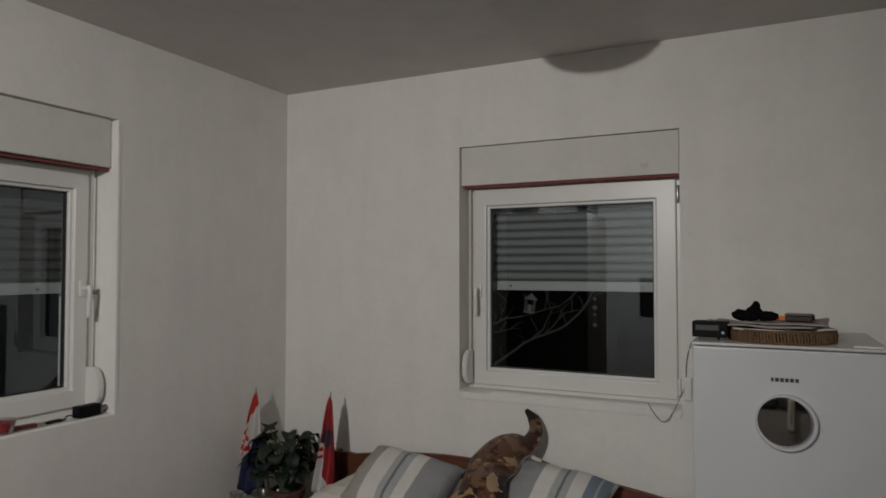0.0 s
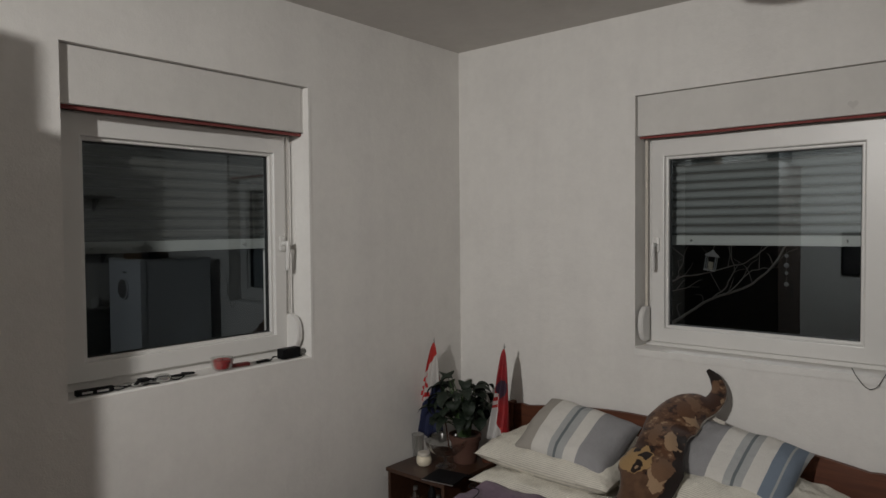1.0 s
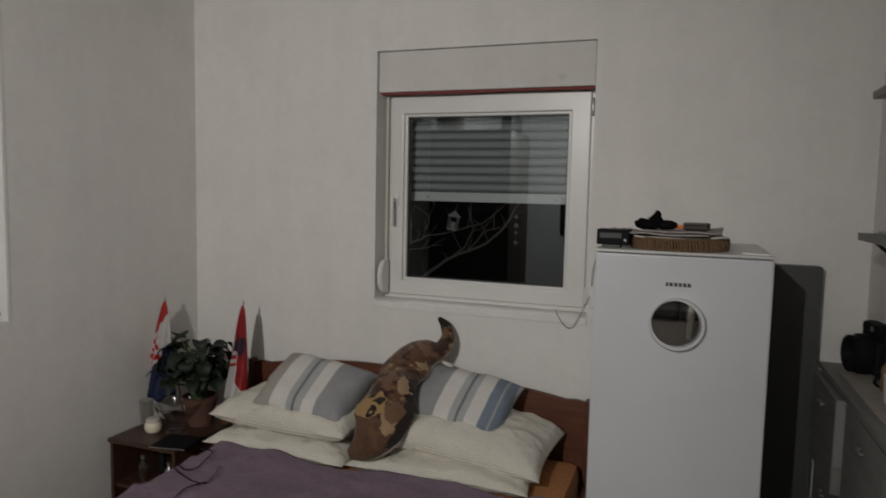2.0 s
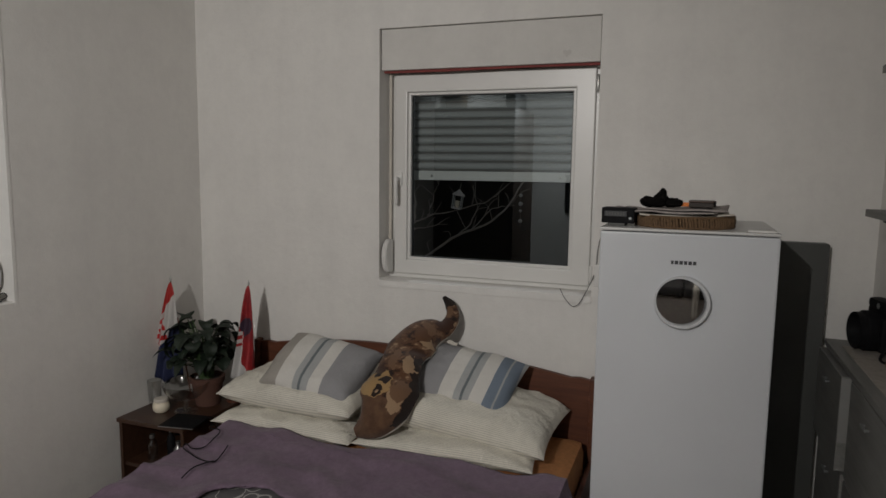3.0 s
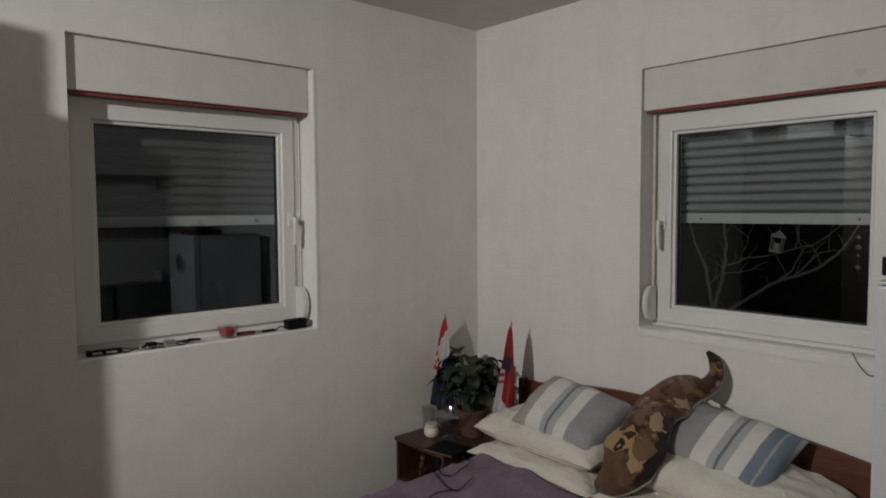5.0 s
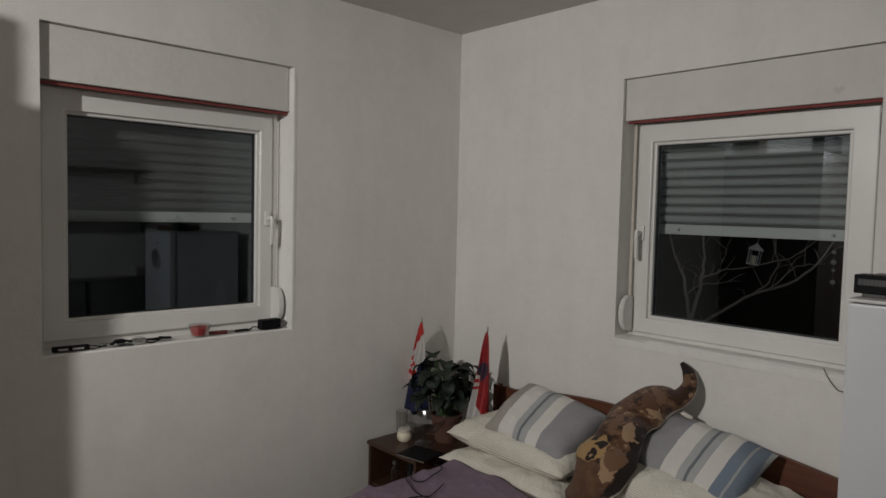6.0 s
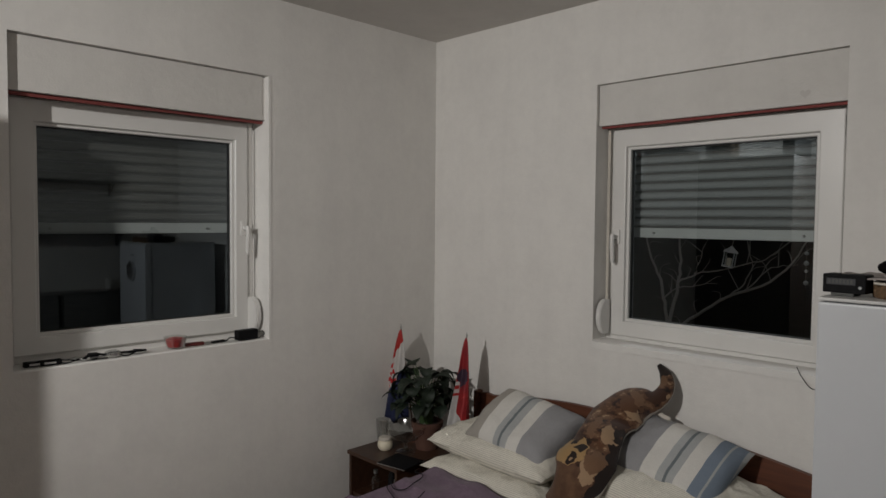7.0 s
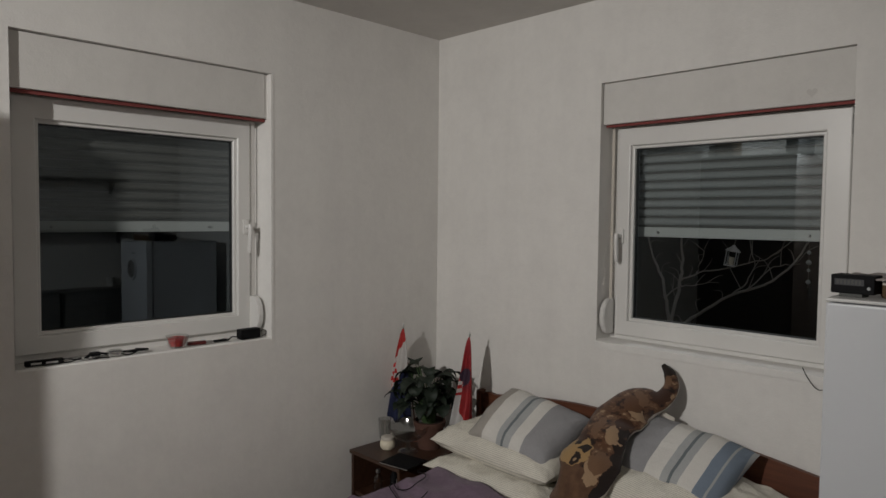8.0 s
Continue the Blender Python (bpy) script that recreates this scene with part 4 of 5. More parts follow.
bottle(pose(0.16, -0.58, 0.253), 0.024, 0.12, GLASS, "small clear bottle inside the nightstand")
bottle(pose(0.30, -0.56, 0.253), 0.022, 0.10, STEEL, "small metal bottle inside the nightstand")
bottle(pose(0.22, -0.52, 0.253), 0.020, 0.14, BLACK, "small dark bottle inside the nightstand")
tagged(part("glass_dish", turned([(0.0002, 0), (0.03, 0.002), (0.055, 0.018), (0.053, 0.020), (0.028, 0.006), (0.0002, 0.005)], steps=28), GLASS, None, "", True, pose(0.15, -0.58, 0.073)), "small glass dish inside the nightstand", "dish")
skin = np.array([v.co[:] for v in blanket.data.vertices])


def on_blanket(x, y):
    """A point that lies on the blanket at x, y."""
    near = np.hypot(skin[:, 0] - x, skin[:, 1] - y) < 0.025
    return (x, y, float(skin[near, 2].max()) + 0.013) if near.any() else (x, y, 0.53)


loops = [on_blanket(x, y) for x, y in ((0.615, -0.65), (0.640, -0.71), (0.652, -0.750), (0.700, -0.752), (0.733, -0.785), (0.760, -0.855), (0.755, -0.905), (0.718, -0.932), (0.670, -0.915), (0.682, -0.945), (0.740, -0.972), (0.820, -1.005), (0.875, -0.995), (0.868, -0.940), (0.852, -0.880))]
cable = spline([(0.44, -0.53, 0.489), (0.50, -0.565, 0.500), (0.565, -0.61, 0.535)] + loops, 8)
tagged(part("charging_cable", tube(cable, 0.0024, 6), BLACK, None, "", True), "thin black charging cable lying over the blanket", "cable")
lead = spline([on_blanket(x, y) for x, y in ((0.842, -1.135), (0.845, -1.08), (0.855, -1.035), (0.870, -0.99))], 8)
tagged(part("charging_cable", tube(lead, 0.0028, 6), BLACK, None, "", True), "short end of black cable lying on the blanket", "cable")

# ---- fridge and what stands on it ----
FX0, FX1, FY, FZ = 2.284, 2.841, -0.700, 1.490


def fridge():
    f = thing("fridge", "white single-door fridge with a round mirror badge", "fridge", pose(0, 0, 0))
    part("body", boxed((FX0 + 0.004, FY + 0.055, 0.03), (FX1 - 0.004, -0.10, FZ - 0.011), 0.004), FRIDGE, f)
    part("door", boxed((FX0, FY, 0.06), (FX1, FY + 0.050, FZ - 0.013), 0.007), FRIDGE, f, "white enamelled door")
    part("door_seal", boxed((FX0 + 0.012, FY + 0.050, 0.07), (FX1 - 0.012, FY + 0.055, FZ - 0.03)), SEAL, f)
    part("top", boxed((FX0 - 0.002, FY + 0.002, FZ - 0.010), (FX1 + 0.002, -0.10, FZ), 0.004), FRIDGE_TOP, f, "pale plastic top")
    for x in (FX0 + 0.04, FX1 - 0.06):
        part("foot", turned([(0.015, 0), (0.015, 0.03)], (x + 0.01, FY + 0.09, 0), 12), BLACK, f)
    cx, cz, r = 2.560, 1.250, 0.089
    rb = bmesh.new()
    prof = [(r, 0.0), (r, 0.016), (r - 0.004, 0.021), (r - 0.012, 0.021), (r - 0.017, 0.012), (r - 0.017, 0.0)]
    turned(prof, (0, 0, 0), 56, rb)
    badge = part("badge_ring", rb, RING, f, "white plastic ring", True, Matrix.Translation((cx, FY, cz)) @ pose(0, 0, 0, 90, 0, 0))
    disc = turned([(0.0002, 0.0220), (0.03, 0.02197), (0.055, 0.0219), (0.075, 0.0218), (0.077, 0.019), (0.077, 0.002)], (-0.007, 0.006, 0), 56)
    part("badge_mirror", disc, MIRROR, badge, "round mirror", True)
    # maker's mark as plain dark bars
    x = 2.518
    for w in (0.008, 0.011, 0.011, 0.010, 0.011, 0.010):
        part("mark", boxed((x, FY - 0.0012, 1.376), (x + w, FY + 0.001, 1.388)), INK, f)
        x += w + 0.0035


fridge()
clock = thing("clock_radio", "small black clock radio on top of the fridge", "clock", pose(2.335, -0.600, FZ, 0, 0, -4))
part("case", boxed((-0.056, -0.035, 0.010), (0.056, 0.035, 0.064), 0.004), BLACK, clock)
part("display", boxed((-0.045, -0.0365, 0.034), (0.030, -0.0345, 0.052)), INK, clock, "dim grey display")
for k in range(7):
    part("digit", boxed((-0.040 + k * 0.0095, -0.0372, 0.037), (-0.034 + k * 0.0095, -0.0364, 0.049)), GREY_BOARD, clock)
part("knob", turned([(0.005, 0), (0.0045, 0.004)], (0, 0, 0), 10), STEEL_DULL, clock, place=Matrix.Translation((0.043, -0.035, 0.028)) @ pose(0, 0, 0, 90, 0, 0))
part("stand", boxed((-0.035, -0.030, 0), (0.025, 0.03, 0.010), 0.002), GREY_BOARD, clock)


def wicker_tray():
    tr = thing("wicker_tray", "round brown woven wicker tray on the fridge", "tray", pose(2.550, -0.520, FZ))
    r, h = 0.162, 0.042
    rnd = random.Random(3)
    part("bottom", turned([(0.0002, 0), (r - 0.01, 0), (r - 0.01, 0.008), (0.0002, 0.009)], steps=40), WICKER, tr)
    for k in range(104):
        a = 2 * math.pi * k / 104
        p = Vector((r * math.cos(a), r * math.sin(a), 0))
        t = Vector((-p.y, p.x, 0)).normalized()
        g = rnd.uniform(-0.003, 0.003)
        part("strand", tube([p + t * (0.002 + g) + Vector((0, 0, 0.004)), p * rnd.uniform(1.0, 1.03) + Vector((0, 0, h / 2)), p - t * (0.002 - g) + Vector((0, 0, h - 0.004))], rnd.uniform(0.0042, 0.0060), 5), WICKER, tr, "", True)
    for z in (0.004, h - 0.003):
        ringp = [(r * math.cos(2 * math.pi * k / 40), r * math.sin(2 * math.pi * k / 40), z) for k in range(41)]
        part("rim", tube(ringp, 0.0050, 6), WICKER, tr, "", True)


wicker_tray()


def loose_paper(name, place, w, d, label, seed, material):
    bm = bmesh.new()
    n = 10
    v = {}
    for j in range(n + 1):
        for i in range(n + 1):
            x, y = (i / n - 0.5) * w, (j / n - 0.5) * d
            e = max(0, abs(x / w) - 0.28) * 4
            curl = 0.012 * e * noise.noise((seed + (5 if x > 0 else 0), y * 9, 0)) + 0.005 * e
            v[i, j] = bm.verts.new((x + 0.008 * noise.noise((y * 14, seed, 2)) * e, y, 0.007 * noise.noise((x * 11 + seed, y * 9, seed)) + curl))
    for j in range(n):
        for i in range(n):
            bm.faces.new((v[i, j], v[i + 1, j], v[i + 1, j + 1], v[i, j + 1]))
    ob = part(name, bm, material, None, "", True, place)
    so = ob.modifiers.new("thickness", "SOLIDIFY")
    so.thickness, so.offset = 0.005, 1
    return tagged(ob, label, "paper")


loose_paper("magazine", pose(2.545, -0.525, FZ + 0.045, 0, 0, 6), 0.30, 0.21, "worn magazine lying across the wicker tray", 2.0, PAPER)
loose_paper("magazine", pose(2.495, -0.545, FZ + 0.050, 0, 0, -9), 0.33, 0.20, "thin curled brochure lying across the wicker tray", 9.0, NEWSPRINT)
loose_paper("newspaper", pose(2.56, -0.535, FZ + 0.061, 0, 0, -5), 0.26, 0.18, "folded newspaper lying across the wicker tray", 6.0, NEWSPRINT)
scr = bmesh.new()
for cx, cy, cz, rx, ry, rz in ((-0.042, 0.0, 0.018, 0.030, 0.030, 0.019), (0.0, 0.004, 0.026, 0.026, 0.028, 0.026), (0.006, 0.0, 0.050, 0.013, 0.014, 0.016), (0.040, -0.002, 0.016, 0.034, 0.028, 0.017), (-0.012, -0.014, 0.016, 0.030, 0.024, 0.016)):
    lobe = bmesh.ops.create_icosphere(scr, subdivisions=3, radius=1.0)
    for v in lobe["verts"]:
        k = 1 + 0.18 * noise.noise(v.co * 2.3 + Vector((cx * 90, 0, 0))) + 0.08 * noise.noise(v.co * 8)
        v.co = Vector((cx + v.co.x * rx * k, cy + v.co.y * ry * k, cz + v.co.z * rz * k))
tagged(part("scrunchie", scr, PLUSH_BLACK, None, "", True, pose(2.470, -0.56, FZ + 0.067)), "fluffy black scrunchie on the pile of papers", "scrunchie")
lighter = thing("lighter", "orange lighter lying on the papers", "lighter", pose(2.540, -0.555, FZ + 0.071, 0, 0, 8))
part("body", boxed((-0.035, -0.010, 0), (0.025, 0.010, 0.014), 0.003), ORANGE, lighter)
part("metal_head", boxed((0.025, -0.009, 0.001), (0.038, 0.009, 0.013), 0.002), STEEL, lighter)
tinbox = thing("small_case", "small dark brown case on the papers", "case", pose(2.605, -0.560, FZ + 0.070, 0, 0, -6))
part("body", boxed((-0.040, -0.028, 0), (0.040, 0.028, 0.016), 0.003), LEATHER, tinbox)
part("lid", boxed((-0.041, -0.029, 0.0165), (0.041, 0.029, 0.024), 0.003), STAND_WOOD, tinbox, "brown leathery lid")
part("clasp", boxed((0.041, -0.02, 0.004), (0.044, 0.02, 0.021)), BLACK, tinbox)
slip = thing("plastic_cap", "flat white plastic cap on the fridge corner", "cap", pose(2.795, -0.655, FZ, 0, 0, -8))
part("body", boxed((-0.045, -0.022, 0), (0.035, 0.018, 0.006), 0.002), PVC, slip)
part("tab", boxed((0.035, -0.008, 0.001), (0.046, 0.006, 0.005), 0.001), PVC, slip)

# thin cable that hangs from the window to the fridge
wire = spline([(2.028, -0.012, 1.142), (2.048, -0.018, 1.108), (2.082, -0.020, 1.070), (2.112, -0.020, 1.076), (2.135, -0.014, 1.115), (2.160, -0.008, 1.170), (2.185, -0.012, 1.240), (2.190, -0.012, 1.33), (2.215, -0.03, 1.42), (2.280, -0.11, 1.47), (2.300, -0.14, 1.493)], 6)
tagged(part("thin_cable", tube(wire, 0.0015, 6), BLACK, None, "", True), "thin dark cable hanging from the window to the fridge", "cable")
plate = thing("wall_socket", "small white surface socket under the window corner", "socket", pose(2.195, -0.001, 1.215))
part("case", boxed((-0.016, -0.016, -0.05), (0.016, 0.0, 0.05), 0.004), PVC, plate)
part("cover", boxed((-0.012, -0.019, -0.03), (0.012, -0.016, 0.03), 0.001), PVC, plate)

# ---- grey board, narrow cabinet and shelves beside the fridge ----
bd = bmesh.new()
out = []
for k in range(9):
    a = math.pi / 2 * k / 8
    out.append((3.088 - 0.010 + 0.010 * math.sin(a), 1.408 - 0.010 + 0.010 * math.cos(a)))
out = [(2.70, 0.0), (2.70, 1.408)] + out + [(3.088, 0.0)]
for y in (-0.062, -0.012):
    bd.faces.new([bd.verts.new((x, y, z)) for x, z in out])
bd.verts.ensure_lookup_table()
n = len(out)
for k in range(n):
    j = (k + 1) % n
    bd.faces.new((bd.verts[k], bd.verts[j], bd.verts[n + j], bd.verts[n + k]))
bmesh.ops.recalc_face_normals(bd, faces=bd.faces)
folding = thing("folding_table", "dark grey folded table top standing against the wall", "folded table")
part("tabletop", bd, GREY_BOARD, folding)
part("hinge_rail", boxed((2.72, -0.011, 0.70), (3.06, -0.002, 0.74), 0.002), BLACK, folding, "thin dark hinge rail")


def cabinet():
    c = thing("shoe_cabinet", "narrow grey shoe cabinet with one tilting front ajar", "cabinet")
    x0, x1, z = 3.098, E_X - 0.002, 1.045
    y1, y0 = -0.115, -1.60
    part("top", boxed((x0 - 0.014, y0, z - 0.022), (x1, y1, z), 0.002), GREY_WOOD, c)
    part("plinth", boxed((x0 + 0.02, y0 + 0.01, 0), (x1, y1 - 0.01, 0.05)), GREY_BOARD, c)
    part("back_panel", boxed((x1 - 0.012, y0 + 0.02, 0.05), (x1, y1 - 0.02, z - 0.022)), GREY_WOOD, c)
    ys = [y1, -0.575, -1.09, y0]
    for k, y in enumerate(ys):
        part("side_panel", boxed((x0 + 0.006, y - (0.018 if k == 0 else 0.0), 0.05), (x1 - 0.012, y + (0.018 if k else 0.0), z - 0.022)), BOARD_EDGE if k == 1 else GREY_WOOD, c)
    for a, b in zip(ys, ys[1:]):
        for q0, q1 in ((0.07, 0.37), (0.38, 0.68), (0.69, 1.015)):
            out = 0.020 if a == y1 and q0 > 0.5 else 0.0
            fr = part("front", boxed((x0 - 0.012 - out, b + 0.022, q0), (x0 + 0.005, a - 0.022, q1), 0.002), GREY_WOOD, c)
            if out:
                part("edge_band", boxed((x0 - 0.030, b + 0.0195, q0 + 0.10), (x0 - 0.002, b + 0.0215, q1 - 0.004)), PALE_EDGE, fr, "pale edge of a front that stands ajar")
            yc = (a + b) / 2
            hb = boxed((x0 - 0.026 - out, yc - 0.03, q1 - 0.075), (x0 - 0.020 - out, yc + 0.03, q1 - 0.067), 0.002)
            for y in (yc - 0.022, yc + 0.022):
                box(hb, (x0 - 0.021 - out, y - 0.003, q1 - 0.074), (x0 - 0.011 - out, y + 0.003, q1 - 0.068))
            part("handle", hb, STEEL_DULL, fr, "small dull metal handle")


cabinet()
CT = 1.045


def wall_shelf(z, y1, label):
    s = thing("wall_shelf", label, "shelf", None, "grey wall shelves")
    part("board", boxed((3.112, -1.55, z - 0.024), (E_X - 0.001, y1, z), 0.002), GREY_WOOD, s)
    for y in (y1 - 0.12, -1.3):
        bm = bmesh.new()
        box(bm, (E_X - 0.012, y - 0.012, z - 0.13), (E_X - 0.001, y + 0.012, z - 0.024))
        box(bm, (3.14, y - 0.012, z - 0.036), (E_X - 0.012, y + 0.012, z - 0.024))
        tube([(3.15, y, z - 0.036), (E_X - 0.008, y, z - 0.12)], 0.006, 8, bm)
        part("bracket", bm, GREY_BOARD, s)


wall_shelf(2.020, -0.52, "grey wood wall shelf high above the cabinet")
wall_shelf(1.566, -0.46, "grey wood wall shelf above the cabinet")
remote = thing("keys_case", "small grey case on the wall shelf", "case", pose(3.19, -0.60, 1.566, 0, 0, 20))
part("body", boxed((-0.03, -0.05, 0), (0.03, 0.05, 0.012), 0.004), STEEL, remote)
part("clip", boxed((-0.01, -0.06, 0.003), (0.01, -0.05, 0.009), 0.001), BLACK, remote)

photo = thing("photo_camera", "black photo camera with a wide lens hood on the cabinet", "camera", pose(3.212, -0.27, CT + 0.004, 0, 0, 10) @ Matrix.Scale(1.14, 4))
cb = boxed((0.004, -0.080, 0.020), (0.044, 0.070, 0.135), 0.010)
part("body", cb, BLACK, photo)
part("viewfinder", boxed((-0.006, -0.066, 0.130), (0.043, 0.050, 0.166), 0.014), BLACK, photo)
part("grip", boxed((-0.020, -0.098, 0.012), (0.036, -0.072, 0.118), 0.010), BLACK, photo)
hood = turned([(0.058, 0.0), (0.064, 0.004), (0.064, 0.040), (0.058, 0.046), (0.058, 0.066), (0.055, 0.068), (0.048, 0.060), (0.044, 0.030), (0.0002, 0.026)], (0, 0, 0), 40)
part("lens", hood, BLACK, photo, "black lens barrel", True, Matrix.Translation((0.006, -0.004, 0.064)) @ pose(0, 0, 0, 0, -90, 0))
part("badge", turned([(0.009, 0.0), (0.009, 0.002), (0.0002, 0.002)], (0, 0, 0), 16), STEEL_DULL, photo, "pale round mark", place=Matrix.Translation((-0.0065, -0.030, 0.148)) @ pose(0, 0, 0, 0, -90, 0))
part("strap", tube(spline([(0.02, -0.085, 0.11), (0.0, -0.115, 0.06), (-0.03, -0.125, 0.006), (-0.03, -0.18, 0.004), (0.02, -0.16, 0.005)], 6), 0.0045, 6), BLACK, photo)
tagged(part("table_runner", boxed((-0.063, -0.235, 0), (0.068, 0.485, 0.004), 0.0015), RUNNER, None, "", False, pose(3.186, -0.72, CT, 0, 0, 0)), "pale beige runner cloth lying on the cabinet", "cloth")
mug = vessel("cup", [(0.030, 0), (0.034, 0.01), (0.037, 0.09)], pose(3.205, -0.665, CT + 0.004), "white ceramic cup on the cabinet runner", "cup", PVC)
bottle(pose(3.222, -0.50, CT + 0.004), 0.022, 0.12, CARD, "small brown bottle on the cabinet")

# ---- things on the sill of the second window ----
SZ = 1.121


def sill_clutter():
    tool = thing("pocket_tool", "dark folding pocket tool on the window sill", "tool", pose(-0.045, -2.080, SZ, 0, 0, 84))
    part("case", boxed((-0.065, -0.014, 0), (0.065, 0.014, 0.020), 0.004), BLACK, tool)
    part("scale", boxed((-0.045, -0.0155, 0.006), (-0.010, -0.0135, 0.013)), BOARD_EDGE, tool)
    part("scale", boxed((0.005, -0.0155, 0.006), (0.045, -0.0135, 0.013)), BOARD_EDGE, tool)
    watch = thing("wristwatch", "steel wristwatch lying on the window sill", "watch", pose(-0.046, -1.820, SZ + 0.002) @ Matrix.Scale(1.55, 4))
    part("dial", turned([(0.0002, 0.0), (0.018, 0.0), (0.020, 0.005), (0.020, 0.011), (0.016, 0.014), (0.0002, 0.014)], steps=24), BRIGHT, watch, "", True)
    part("band", tube(spline([(0, 0.02, 0.006), (0.012, 0.055, 0.008), (-0.004, 0.085, 0.004), (-0.02, 0.06, 0.005)], 5), 0.006, 6, flat=0.5), BLACK, watch, "black strap", True)
    part("band", tube(spline([(0, -0.02, 0.006), (-0.01, -0.05, 0.010), (0.012, -0.075, 0.004)], 5), 0.006, 6, flat=0.5), BLACK, watch, "black strap", True)
    for k, (y, q) in enumerate(((-1.984, 0.022), (-1.762, 0.023))):
        loop = [(q * math.cos(a), 1.5 * q * math.sin(a), 0.006 + 0.004 * math.sin(2 * a)) for a in (2 * math.pi * i / 28 for i in range(29))]
        tagged(part("cord_loop", tube(loop, 0.0026, 6), BLACK, None, "", True, pose(-0.040, y, SZ, 0, 0, 20 * k)), "small loop of black cord on the sill", "cord")
    keys = thing("key_ring", "bunch of keys on a metal ring on the sill", "keys", pose(-0.050, -1.925, SZ) @ Matrix.Scale(1.35, 4))
    part("fob", boxed((-0.018, 0.010, 0.006), (0.006, 0.038, 0.016), 0.003), BLACK, keys, "square black fob")
    part("ring", tube([(0.022 * math.cos(a), 0.022 * math.sin(a), 0.004) for a in (2 * math.pi * k / 24 for k in range(25))], 0.0015, 6), STEEL, keys, "", True)
    for k, a in enumerate((60, 88, 118, 262)):
        bm = boxed((0.020, -0.003, 0.001 + 0.002 * k), (0.062, 0.003, 0.003 + 0.002 * k))
        turned([(0.011, 0.001 + 0.002 * k), (0.011, 0.0035 + 0.002 * k)], (0.024, 0, 0), 14, bm)
        part("key", bm, STEEL if k % 2 else BLACK, keys, place=pose(0, 0, 0, 0, 0, a))
    can = thing("candle_cup", "red candle in a faceted clear glass cup", "candle", pose(-0.044, -1.560, SZ, 0, 0, 12) @ Matrix.Diagonal((1.22, 1.22, 0.88, 1)))
    wall = [(0.026, 0.0), (0.030, 0.004), (0.037, 0.034), (0.041, 0.060), (0.0385, 0.060), (0.034, 0.034), (0.026, 0.008), (0.0002, 0.007)]
    g = part("glass_cup", turned(wall, (0, 0, 0), 8), GLASS, can, "thick clear faceted glass")
    g.visible_shadow = False
    part("wax", turned([(0.0002, 0.009), (0.025, 0.009), (0.031, 0.030), (0.033, 0.046), (0.028, 0.051), (0.012, 0.047), (0.0002, 0.048)], (0, 0, 0), 20), RED_WAX, can, "red wax", True)
    part("wick", tube([(0, 0, 0.046), (0.002, 0.001, 0.056)], 0.0015, 5), BLACK, can)
    kn = thing("penknife", "small red and steel penknife on the sill", "penknife", pose(-0.042, -1.458, SZ, 0, 0, 80) @ Matrix.Scale(1.35, 4))
    part("body", boxed((-0.042, -0.009, 0), (0.020, 0.009, 0.012), 0.004), DARK_RED, kn)
    part("blade_end", boxed((0.020, -0.007, 0.002), (0.042, 0.007, 0.010), 0.003), STEEL, kn)
    st = thing("usb_stick", "black data stick on the window sill", "usb stick", pose(-0.050, -1.345, SZ, 0, 0, 96))
    part("body", boxed((-0.045, -0.009, 0), (0.020, 0.009, 0.010), 0.003), BLACK, st)
    part("plug", boxed((0.020, -0.006, 0.002), (0.036, 0.006, 0.0075)), STEEL, st)
    bx = thing("power_adapter", "black power adapter with thin lead on the sill", "adapter", pose(-0.040, -1.215, SZ, 0, 0, 92))
    part("body", boxed((-0.055, -0.022, 0), (0.050, 0.022, 0.047), 0.006), BLACK, bx)
    part("lead", tube(spline([(0.05, 0, 0.02), (0.075, -0.01, 0.034), (0.092, -0.005, 0.014), (0.075, 0.005, 0.003), (0.045, -0.024, 0.003), (-0.05, -0.028, 0.003)], 6), 0.0016, 6), BLACK, bx, "", True)
    part("lead", tube(spline([(-0.055, 0, 0.012), (-0.085, 0.006, 0.016), (-0.11, -0.004, 0.006), (-0.14, 0.0, 0.005)], 5), 0.003, 6), BLACK, bx, "", True)


sill_clutter()

# ---- the far end of the room ----


def wardrobe():
    w = thing("wardrobe", "tall dark brown wardrobe at the far end", "wardrobe")
    x0, x1, y0, y1, z = 0.004, 0.868, -4.15, -3.30, 2.31
    part("body", boxed((x0, y0, 0.0), (x1 - 0.022, y1, z), 0.003), WARDROBE_WOOD, w)
    n = 2
    for k in range(n):
        a, b = y0 + (y1 - y0) * k / n + 0.002, y0 + (y1 - y0) * (k + 1) / n - 0.002
        d = part("door", boxed((x1 - 0.021, a, 0.08), (x1, b, z - 0.002), 0.003), WARDROBE_WOOD, w)
        hy = b - 0.04 if k % 2 == 0 else a + 0.04
        part("handle", tube([(x1 + 0.02, hy, 1.0), (x1 + 0.02, hy, 1.18)], 0.006, 8), CHROME, d, "", True)


